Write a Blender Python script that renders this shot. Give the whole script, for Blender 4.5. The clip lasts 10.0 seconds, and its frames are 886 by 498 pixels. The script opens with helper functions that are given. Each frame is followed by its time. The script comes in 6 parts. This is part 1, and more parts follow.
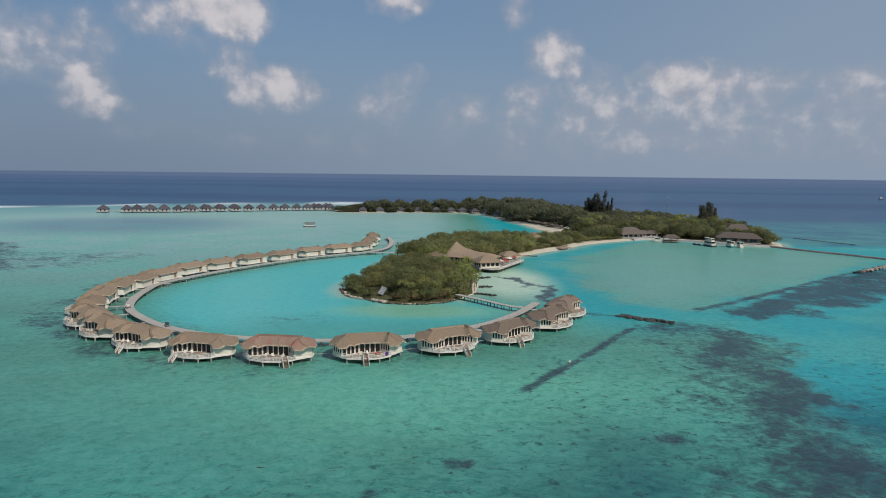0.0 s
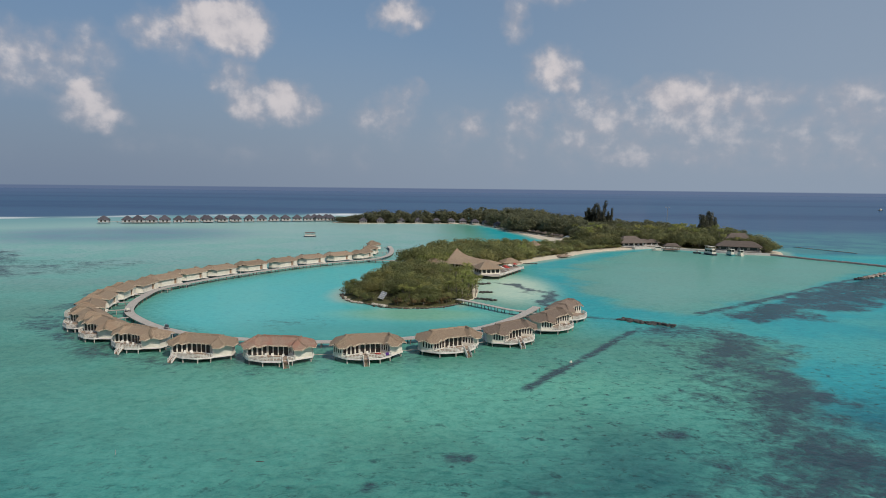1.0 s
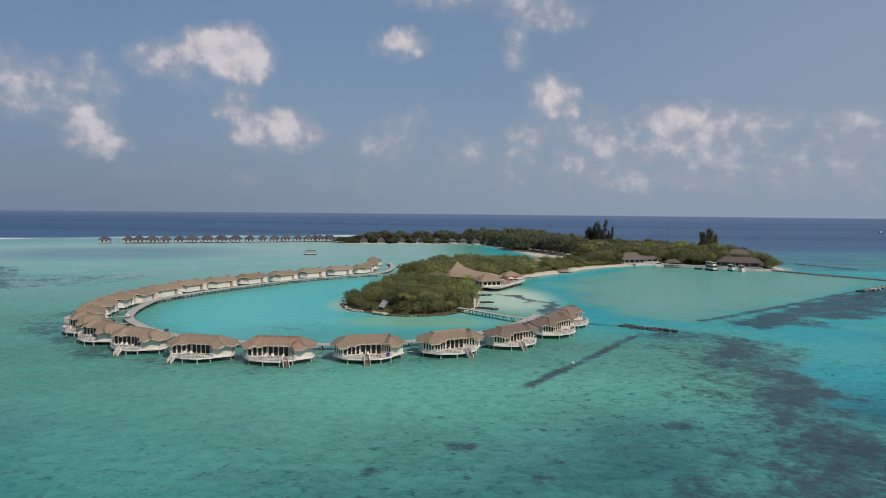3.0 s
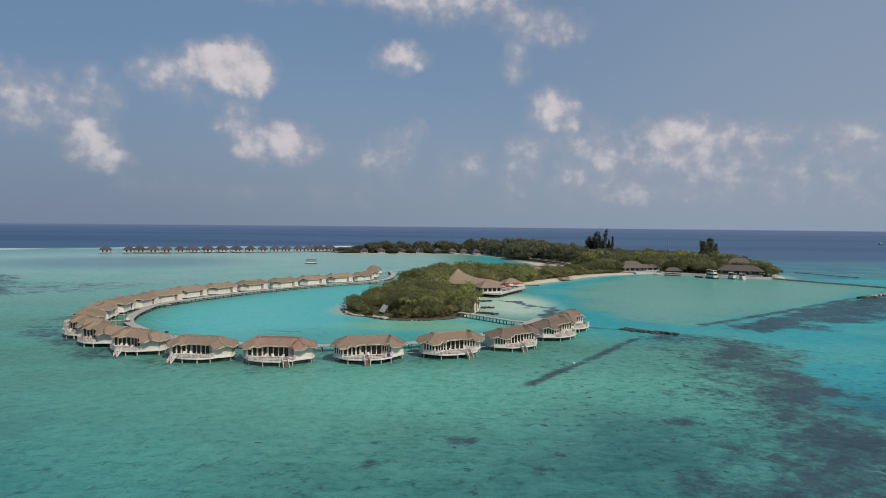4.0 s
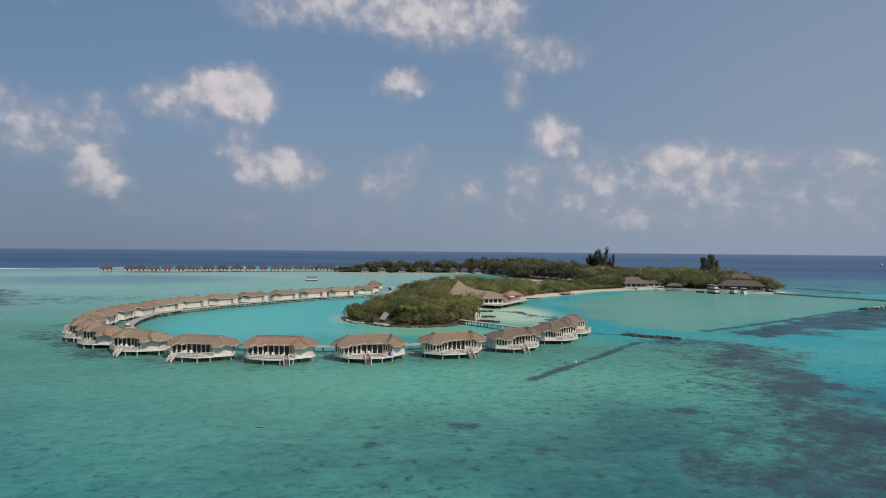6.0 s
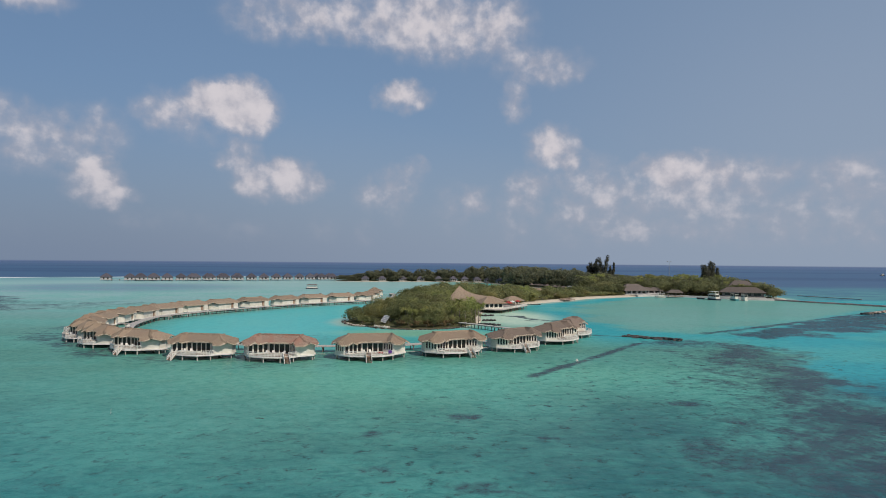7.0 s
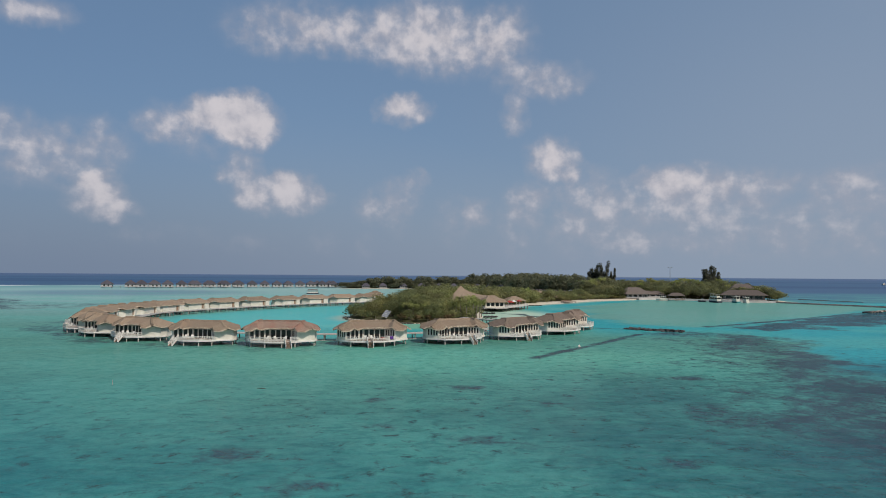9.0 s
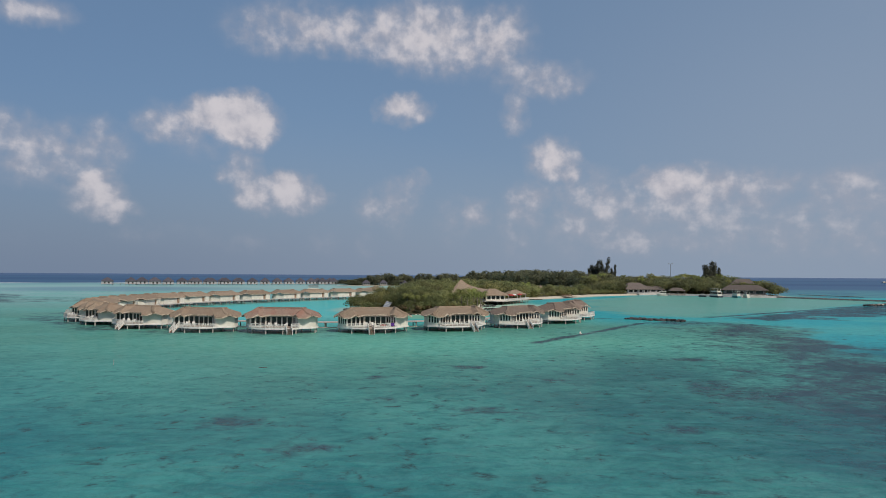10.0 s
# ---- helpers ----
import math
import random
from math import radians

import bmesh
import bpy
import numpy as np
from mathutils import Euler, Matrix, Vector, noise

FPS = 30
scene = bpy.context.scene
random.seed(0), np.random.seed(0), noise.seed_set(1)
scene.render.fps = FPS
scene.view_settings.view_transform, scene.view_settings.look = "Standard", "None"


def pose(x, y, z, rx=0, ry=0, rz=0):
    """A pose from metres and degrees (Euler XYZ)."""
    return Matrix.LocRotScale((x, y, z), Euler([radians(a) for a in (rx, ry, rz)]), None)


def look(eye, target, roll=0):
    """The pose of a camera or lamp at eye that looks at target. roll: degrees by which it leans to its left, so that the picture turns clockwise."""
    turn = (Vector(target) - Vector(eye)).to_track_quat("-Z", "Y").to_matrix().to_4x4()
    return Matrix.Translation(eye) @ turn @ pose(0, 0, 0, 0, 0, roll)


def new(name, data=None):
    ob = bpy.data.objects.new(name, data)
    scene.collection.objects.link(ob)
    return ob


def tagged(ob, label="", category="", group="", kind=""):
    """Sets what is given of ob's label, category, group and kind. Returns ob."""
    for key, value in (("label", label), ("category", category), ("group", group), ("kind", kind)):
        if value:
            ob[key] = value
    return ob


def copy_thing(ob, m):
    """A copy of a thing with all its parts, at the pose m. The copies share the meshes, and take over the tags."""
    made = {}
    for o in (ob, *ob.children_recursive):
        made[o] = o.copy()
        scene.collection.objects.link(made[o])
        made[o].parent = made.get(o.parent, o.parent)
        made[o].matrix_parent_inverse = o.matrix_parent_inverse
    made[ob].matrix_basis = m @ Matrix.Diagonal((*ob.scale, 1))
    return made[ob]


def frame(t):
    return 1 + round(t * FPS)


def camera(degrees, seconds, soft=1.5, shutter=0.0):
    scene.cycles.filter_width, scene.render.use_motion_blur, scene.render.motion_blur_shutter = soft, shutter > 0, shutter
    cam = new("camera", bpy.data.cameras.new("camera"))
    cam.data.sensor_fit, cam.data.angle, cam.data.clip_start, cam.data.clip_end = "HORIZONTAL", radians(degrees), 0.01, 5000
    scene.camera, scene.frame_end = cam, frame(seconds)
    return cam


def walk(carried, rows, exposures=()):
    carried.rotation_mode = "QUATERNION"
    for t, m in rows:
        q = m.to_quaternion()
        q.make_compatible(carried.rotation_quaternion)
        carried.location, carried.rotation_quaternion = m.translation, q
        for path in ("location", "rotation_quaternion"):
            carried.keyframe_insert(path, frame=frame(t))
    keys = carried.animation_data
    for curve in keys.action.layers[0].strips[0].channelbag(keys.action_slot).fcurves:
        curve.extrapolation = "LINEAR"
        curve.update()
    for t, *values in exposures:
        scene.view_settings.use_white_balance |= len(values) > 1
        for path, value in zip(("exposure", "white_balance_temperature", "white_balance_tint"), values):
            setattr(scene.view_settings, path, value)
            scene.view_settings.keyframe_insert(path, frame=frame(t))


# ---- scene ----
FLIGHT = (
    # seconds, x, y, height, pitch, lean, heading
    (0, -0.03, 0.03, 43.69, -6.596, 0.655, -0.003),
    (0.5, -0.06, -0.07, 42.08, -5.987, 0.634, 0.010),
    (1, -0.08, -0.16, 40.53, -5.413, 0.615, 0.025),
    (1.5, -0.10, -0.26, 39.02, -4.860, 0.599, 0.041),
    (2, -0.11, -0.36, 37.53, -4.285, 0.584, 0.057),
    (2.5, -0.13, -0.46, 36.07, -3.743, 0.571, 0.075),
    (4, -0.16, -0.75, 31.69, -2.075, 0.539, 0.129),
    (4.5, -0.18, -0.83, 30.22, -1.520, 0.530, 0.147),
    (5, -0.20, -0.91, 28.73, -0.964, 0.521, 0.165),
    (5.5, -0.22, -0.98, 27.23, -0.447, 0.511, 0.182),
    (7, -0.31, -1.09, 22.63, 1.075, 0.479, 0.230),
    (7.5, -0.35, -1.10, 21.08, 1.618, 0.466, 0.244),
    (8, -0.40, -1.09, 19.53, 2.126, 0.451, 0.257),
    (8.5, -0.47, -1.06, 17.98, 2.131, 0.435, 0.268),
    (9, -0.54, -1.00, 16.46, 2.179, 0.416, 0.278),
    (9.5, -0.62, -0.93, 14.96, 2.204, 0.394, 0.285),
    (10, -0.71, -0.82, 13.51, 2.161, 0.369, 0.291),
)


def flown(x, y, z, pitch, lean, heading):
    return pose(x, y, z, 90 + pitch, 0, heading) @ pose(0, 0, 0, 0, 0, lean)


cam = camera(68.0, 10.0, soft=0.6)
EXPOSURE = ((0.0, 0.0, 6500, 10), (0.5, -0.03, 6450, 9), (1.0, 0.05, 6680, 11), (1.5, 0.04, 6640, 12), (2.0, 0.12, 6620, 13), (2.5, 0.06, 6550, 13), (4.0, 0.02, 6580, 12),
            (5.5, 0.0, 6600, 12), (7.0, 0.09, 6550, 13), (7.5, 0.12, 6560, 13), (8.0, 0.10, 6560, 13), (8.5, 0.06, 6540, 13), (9.0, 0.01, 6500, 12), (10.0, 0.01, 6480, 12))
walk(cam, [(row[0], flown(*row[1:])) for row in FLIGHT], EXPOSURE)

# ---- sun, sky and clouds ----
SUN_TO = Vector((0.50, -0.58, 0.80)).normalized()
sun = new("sun", bpy.data.lights.new("sun", "SUN"))
sun.data.energy, sun.data.angle, sun.data.color = 3.0, radians(0.6), (1.0, 0.93, 0.82)
sun.matrix_world = look((0, 0, 300), Vector((0, 0, 300)) - SUN_TO)

world = bpy.data.worlds.new("world")
scene.world = world
world.use_nodes = True


class Graph:
    """Short calls for building node trees."""

    def __init__(self, tree):
        self.tree = tree
        tree.nodes.clear()

    def node(self, kind, inputs=()):
        n = self.tree.nodes.new(kind)
        items = inputs.items() if isinstance(inputs, dict) else enumerate(inputs)
        for key, value in items:
            if value is None:
                continue
            if isinstance(value, bpy.types.NodeSocket):
                self.tree.links.new(value, n.inputs[key])
            else:
                n.inputs[key].default_value = value
        return n

    def math(self, op, a, b=None, c=None, clamp=False):
        n = self.node("ShaderNodeMath", (a, b, c))
        n.operation, n.use_clamp = op, clamp
        return n.outputs[0]

    def vec(self, op, a, b=None, out=0):
        n = self.node("ShaderNodeVectorMath", (a, b))
        n.operation = op
        return n.outputs[out]

    def mix(self, fac, a, b, blend="MIX"):
        n = self.tree.nodes.new("ShaderNodeMix")
        n.data_type, n.blend_type = "RGBA", blend
        for key, value in ((0, fac), (6, a), (7, b)):
            if isinstance(value, bpy.types.NodeSocket):
                self.tree.links.new(value, n.inputs[key])
            else:
                n.inputs[key].default_value = value if key == 0 else (*value[:3], 1.0)
        return n.outputs[2]

    def noise(self, at, scale, detail=3.0, rough=0.55, warp=0.0):
        return self.node("ShaderNodeTexNoise", {"Vector": at, "Scale": scale, "Detail": detail, "Roughness": rough, "Distortion": warp})

    def step(self, value, lo, hi, to_lo=0.0, to_hi=1.0):
        n = self.node("ShaderNodeMapRange", (value, lo, hi, to_lo, to_hi))
        n.interpolation_type = "SMOOTHSTEP"
        return n.outputs[0]


def make_sky():
    g = Graph(world.node_tree)
    way = g.node("ShaderNodeTexCoord").outputs["Generated"]
    sep = g.node("ShaderNodeSeparateXYZ", (way,))
    az = g.math("MULTIPLY", g.math("ARCTAN2", sep.outputs[0], sep.outputs[1]), 57.2958)
    el = g.math("MULTIPLY", g.math("ARCSINE", sep.outputs[2]), 57.2958)
    flat = g.node("ShaderNodeCombineXYZ", (az, el, 0.0)).outputs[0]
    sky = g.node("ShaderNodeTexSky")
    sky.sky_type, sky.sun_disc = "NISHITA", False
    sky.sun_elevation, sky.sun_rotation = math.asin(SUN_TO.z), math.atan2(SUN_TO.x, SUN_TO.y)
    sky.air_density, sky.dust_density, sky.ozone_density = 1.0, 1.6, 1.3
    base = g.vec("MULTIPLY", sky.outputs[0], (SKY_STRENGTH,) * 3)
    base = g.mix(0.6, base, SKY_BLUE)
    veil = g.math("MULTIPLY", g.step(el, -2.0, 15.0, 1.0, 0.0), 0.9)
    veil = g.math("MAXIMUM", veil, g.math("MULTIPLY", g.step(az, -12.0, 40.0), g.step(el, 5.0, 40.0, 0.75, 0.0)))
    base = g.mix(veil, base, g.mix(g.step(az, -30.0, 30.0), HAZE_WEST, HAZE))
    base = g.vec("MULTIPLY", base, g.mix(g.step(az, -45.0, -5.0), (0.86, 0.90, 0.94), (1.0, 1.0, 1.0)))
    # big wandering edges and fine fluff on every cloud
    w1 = g.vec("SUBTRACT", g.noise(flat, 0.16, 2.0).outputs[1], (0.5, 0.5, 0.5))
    w2 = g.vec("SUBTRACT", g.noise(flat, 0.8, 3.0, 0.5).outputs[1], (0.5, 0.5, 0.5))
    bent = g.vec("ADD", flat, g.vec("MULTIPLY", w1, (1.0, 0.8, 0.0)))
    bent = g.vec("ADD", bent, g.vec("MULTIPLY", w2, (1.4, 1.3, 0.0)))
    bent = g.vec("MULTIPLY", bent, (1.0, 1.0, 0.0))
    total = None

    def puff(a, e, wide, high, weight):
        """One soft clump of cloud at that bearing and height."""
        nonlocal total
        d = g.vec("MULTIPLY", g.vec("SUBTRACT", bent, (a, e - 0.4, 0.0)), (0.95 / wide, 0.95 / high, 0.0))
        core = g.math("SUBTRACT", 1.0, g.vec("DOT_PRODUCT", d, d, out=1), clamp=True)
        v = g.math("MULTIPLY", core, weight)
        total = v if total is None else g.math("ADD", g.math("MAXIMUM", total, v), g.math("MULTIPLY", g.math("MINIMUM", total, v), 0.3))

    puff(-17.2, 13.0, 3.6, 2.7, 1.20)
    puff(-18.8, 13.5, 3.2, 2.1, 1.10)
    puff(-20.6, 13.1, 2.4, 1.9, 1.00)
    puff(-16.3, 12.1, 2.5, 1.9, 1.00)
    puff(-23.1, 12.4, 2.9, 1.9, 0.70)
    puff(-24.6, 11.9, 2.1, 1.6, 0.54)
    puff(-20.1, 11.2, 5.4, 2.1, 0.42)
    puff(-17.0, 14.5, 1.8, 1.5, 0.90)
    puff(-27.9, 6.2, 2.4, 2.3, 1.00)
    puff(-28.1, 7.0, 1.7, 1.9, 1.00)
    puff(-26.9, 5.3, 2.4, 1.4, 1.00)
    puff(-29.0, 6.3, 2.2, 2.0, 0.76)
    puff(-33.5, 9.3, 4.6, 2.9, 0.66)
    puff(-30.4, 9.4, 3.8, 3.1, 0.6)
    puff(-28.1, 10.0, 3.1, 2.8, 0.6)
    puff(-33.9, 11.0, 2.8, 1.9, 0.54)
    puff(-32.4, 7.9, 5.2, 1.9, 0.43)
    puff(-13.6, 7.1, 3.7, 2.3, 1.10)
    puff(-12.2, 6.7, 2.6, 1.6, 1.00)
    puff(-15.9, 6.8, 2.9, 1.8, 0.90)
    puff(-17.3, 8.6, 2.0, 3.0, 0.76)
    puff(-16.9, 7.2, 1.8, 1.8, 0.80)
    puff(-14.1, 7.9, 1.8, 1.4, 1.00)
    puff(-18.7, 8.6, 1.4, 1.0, 0.65)
    puff(-4.5, 6.8, 2.5, 2.3, 0.76)
    puff(-6.2, 6.1, 2.2, 1.8, 0.70)
    puff(-2.7, 8.3, 1.6, 1.5, 0.70)
    puff(-4.2, 5.1, 1.4, 2.0, 0.54)
    puff(-6.9, 2.9, 1.4, 1.7, 0.43)
    puff(-2.4, 21.2, 5.3, 4.3, 0.75)
    puff(-0.1, 19.6, 6.2, 3.3, 0.75)
    puff(2.9, 20.3, 5.3, 2.9, 0.71)
    puff(-4.6, 20.2, 4.4, 2.9, 0.60)
    puff(-11.5, 20.8, 8.9, 2.8, 0.70)
    puff(-15.7, 20.0, 4.7, 2.4, 0.54)
    puff(-8.5, 20.5, 6.0, 2.4, 0.59)
    puff(5.9, 20.2, 2.8, 4.5, 0.41)
    puff(4.6, 21.4, 2.6, 2.1, 0.60)
    puff(5.9, 18.0, 3.0, 2.9, 0.54)
    puff(9.1, 16.9, 3.9, 1.9, 0.76)
    puff(-3.8, 14.4, 2.9, 1.7, 1.00)
    puff(-4.5, 15.1, 1.5, 1.0, 0.80)
    puff(6.0, 14.3, 1.6, 2.4, 0.76)
    puff(9.3, 10.2, 3.0, 2.5, 0.90)
    puff(8.3, 10.8, 2.1, 1.6, 0.80)
    puff(10.3, 9.7, 2.2, 1.8, 0.80)
    puff(2.7, 5.7, 2.3, 1.6, 0.85)
    puff(0.5, 4.9, 2.2, 2.8, 0.54)
    puff(7.4, 6.9, 2.1, 2.0, 0.80)
    puff(6.6, 5.7, 2.4, 3.2, 0.65)
    puff(5.9, 3.7, 2.5, 3.2, 0.49)
    puff(12.6, 5.6, 4.7, 4.5, 0.76)
    puff(12.2, 8.0, 3.3, 2.2, 0.54)
    puff(14.9, 4.8, 3.7, 3.6, 0.59)
    puff(10.7, 4.7, 2.9, 3.6, 0.59)
    puff(19.5, 8.2, 3.0, 1.7, 0.95)
    puff(17.7, 7.8, 2.7, 2.1, 0.85)
    puff(21.2, 7.0, 3.4, 3.0, 0.76)
    puff(18.1, 5.5, 4.4, 4.4, 0.65)
    puff(20.1, 5.9, 3.5, 3.9, 0.65)
    puff(16.1, 3.6, 2.0, 1.9, 0.76)
    puff(25.0, 7.5, 4.8, 1.8, 0.65)
    puff(24.1, 5.3, 5.6, 4.2, 0.59)
    puff(26.5, 3.9, 4.6, 3.3, 0.49)
    puff(22.9, 3.8, 4.9, 3.0, 0.49)
    puff(31.1, 7.1, 3.9, 2.0, 0.65)
    puff(32.1, 5.4, 4.1, 3.9, 0.59)
    puff(29.2, 3.8, 3.7, 2.8, 0.59)
    puff(32.8, 3.3, 3.4, 3.1, 0.54)
    puff(-33.4, 19.3, 4.4, 1.4, 0.76)
    puff(-22.1, 3.5, 5.3, 1.3, 0.27)
    puff(-16.8, 3.0, 3.7, 1.3, 0.38)
    puff(-10.5, 3.1, 1.9, 1.8, 0.38)
    puff(-25.6, 3.6, 2.1, 1.3, 0.38)
    puff(-60.0, 12.0, 12.0, 5.0, 0.90)
    puff(62.0, 14.0, 14.0, 6.0, 0.90)
    puff(110.0, 16.0, 14.0, 6.0, 0.90)
    puff(-120.0, 14.0, 16.0, 6.0, 0.90)
    puff(175.0, 22.0, 20.0, 8.0, 0.90)
    grain = g.math("SUBTRACT", g.noise(flat, 0.62, 4.0, 0.5).outputs[0], 0.5)
    # thin fair-weather cloud over the rest of the sky
    thin = g.math("MULTIPLY", g.step(g.noise(flat, 0.07, 5.0, 0.6).outputs[0], 0.5, 0.85), 0.35)
    total = g.math("MAXIMUM", total, thin)
    soft = g.math("MULTIPLY", grain, g.step(total, 0.0, 0.6, 0.0, 1.5))
    body = g.math("MULTIPLY", total, g.step(el, 3.0, 13.0, 0.8, 1.05))
    dens = g.step(g.math("ADD", body, soft), 0.02, 1.35)
    lump = g.noise(flat, 0.42, 5.0, 0.6).outputs[0]
    above = g.noise(g.vec("ADD", flat, (0.45, 0.8, 0.0)), 0.42, 5.0, 0.6).outputs[0]
    relief = g.math("MULTIPLY", g.math("SUBTRACT", lump, above), 1.6)
    tone = g.step(g.math("ADD", g.math("ADD", dens, relief), g.math("MULTIPLY", grain, 0.6)), 0.3, 1.3)
    cloud = g.mix(tone, CLOUD_LOW, CLOUD_TOP)
    seen = g.mix(g.math("MULTIPLY", dens, g.step(el, 1.0, 10.0, 0.7, 0.95)), base, cloud)
    seen = g.mix(g.step(el, -0.22, -0.10, 1.0, 0.0), seen, FAR_SEA)
    g.node("ShaderNodeOutputWorld", (g.node("ShaderNodeBackground", (seen, 1.0)).outputs[0],))


SKY_STRENGTH = 0.075
SKY_BLUE = (0.160, 0.273, 0.432)
HAZE = (0.270, 0.335, 0.428)
HAZE_WEST = (0.198, 0.250, 0.335)
CLOUD_LOW, CLOUD_TOP = (0.35, 0.363, 0.422), (0.60, 0.575, 0.595)
FAR_SEA = (0.108, 0.155, 0.258)
make_sky()

# ---- materials ----


def surface(name, rough=0.8, metal=0.0, specular=0.5):
    """A node material: returns it, its graph and its Principled shader."""
    m = bpy.data.materials.new(name)
    m.use_nodes = True
    g = Graph(m.node_tree)
    p = g.node("ShaderNodeBsdfPrincipled", {"Roughness": rough, "Metallic": metal, "Specular IOR Level": specular})
    g.node("ShaderNodeOutputMaterial", (p.outputs[0],))
    return m, g, p


def place(g):
    return g.node("ShaderNodeNewGeometry").outputs["Position"]


def local(g):
    return g.node("ShaderNodeTexCoord").outputs["Object"]


def relief(g, p, height, strength, distance):
    b = g.node("ShaderNodeBump", {"Strength": strength, "Distance": distance, "Height": height})
    g.tree.links.new(b.outputs[0], p.inputs["Normal"])


def feed(g, p, colour):
    g.tree.links.new(colour, p.inputs["Base Color"])


def worn(name, a, b, scale=0.8, fine=9.0, rough=0.8, bump=0.25, lift=0.03, metal=0.0, vary=0.0):
    """Two tones mixed by stains and by grain, with fine relief."""
    m, g, p = surface(name, rough, metal)
    at = place(g)
    big = g.noise(at, scale, 4.0, 0.6).outputs[0]
    small = g.noise(at, fine, 5.0, 0.65).outputs[0]
    f = g.math("ADD", g.math("MULTIPLY", big, 0.6), g.math("MULTIPLY", small, 0.4))
    c = g.mix(g.step(f, 0.32, 0.68), a, b)
    if vary:
        r = g.node("ShaderNodeObjectInfo").outputs["Random"]
        v = g.math("ADD", 1.0 - vary, g.math("MULTIPLY", r, 2 * vary))
        c = g.vec("MULTIPLY", c, g.node("ShaderNodeCombineXYZ", (v, v, v)).outputs[0])
    feed(g, p, c)
    relief(g, p, small, bump, lift)
    return m


def thatch(name, pale, dark, tint):
    m, g, p = surface(name, 0.95, specular=0.15)
    at = local(g)
    # straw runs down the slope, so it is drawn out across it
    straw = g.noise(g.vec("MULTIPLY", at, (6.0, 6.0, 0.9)), 1.0, 5.0, 0.7).outputs[0]
    patch = g.noise(g.vec("ADD", place(g), (0.0, 0.0, 7.0)), 0.33, 4.0, 0.6).outputs[0]
    knots = g.noise(place(g), 2.2, 4.0, 0.65).outputs[0]
    c = g.mix(g.step(straw, 0.28, 0.78), dark, pale)
    c = g.mix(g.math("MULTIPLY", g.step(patch, 0.42, 0.68), 0.75), c, tint)
    c = g.mix(g.math("MULTIPLY", g.step(knots, 0.5, 0.72), 0.45), c, dark)
    r = g.node("ShaderNodeObjectInfo").outputs["Random"]
    v = g.math("ADD", 0.84, g.math("MULTIPLY", r, 0.32))
    c = g.vec("MULTIPLY", c, g.node("ShaderNodeCombineXYZ", (v, v, v)).outputs[0])
    feed(g, p, c)
    relief(g, p, g.math("ADD", straw, knots), 0.8, 0.08)
    return m


def leafy(name, dark, mid, light, yellow, thin=0.5):
    m, g, p = surface(name, 0.65, specular=0.25)
    island = g.node("ShaderNodeNewGeometry").outputs["Random Per Island"]
    tree = g.node("ShaderNodeObjectInfo").outputs["Random"]
    big = g.noise(place(g), 0.16, 3.0).outputs[0]
    clump = g.noise(place(g), 0.55, 3.0, 0.6).outputs[0]
    f = g.math("ADD", g.math("MULTIPLY", island, 0.35), g.math("MULTIPLY", clump, 0.75))
    c = g.mix(g.step(f, 0.3, 0.75), dark, mid)
    c = g.mix(g.step(g.math("ADD", g.math("MULTIPLY", f, 0.6), g.math("MULTIPLY", big, 0.6)), 0.55, 0.85), c, light)
    c = g.mix(g.math("MULTIPLY", g.step(tree, 0.55, 1.0), 0.6), c, yellow)
    v = g.math("ADD", 0.75, g.math("MULTIPLY", g.math("FRACT", g.math("MULTIPLY", tree, 17.3)), 0.62))
    c = g.vec("MULTIPLY", c, g.node("ShaderNodeCombineXYZ", (v, v, v)).outputs[0])
    feed(g, p, c)
    t = g.node("ShaderNodeBsdfTranslucent", (c,))
    both = g.node("ShaderNodeMixShader", (thin, p.outputs[0], t.outputs[0]))
    out = [n for n in m.node_tree.nodes if n.type == "OUTPUT_MATERIAL"][0]
    g.tree.links.new(both.outputs[0], out.inputs[0])
    return m


def planked(name, a, b, pitch, rough=0.8):
    """Boards laid across the local x axis."""
    m, g, p = surface(name, rough)
    at = local(g)
    x = g.node("ShaderNodeSeparateXYZ", (at,)).outputs[0]
    n = g.math("DIVIDE", x, pitch)
    seam = g.step(g.math("ABSOLUTE", g.math("SUBTRACT", g.math("FRACT", n), 0.5)), 0.42, 0.5)
    board = g.node("ShaderNodeTexWhiteNoise")
    board.noise_dimensions = "1D"
    g.tree.links.new(g.math("FLOOR", n), board.inputs["W"])
    stain = g.noise(place(g), 0.6, 4.0).outputs[0]
    c = g.mix(g.math("ADD", g.math("MULTIPLY", board.outputs[0], 0.6), g.math("MULTIPLY", stain, 0.4)), a, b)
    c = g.mix(g.math("MULTIPLY", seam, 0.6), c, (a[0] * 0.3, a[1] * 0.3, a[2] * 0.3))
    feed(g, p, c)
    relief(g, p, seam, 0.3, -0.01)
    return m


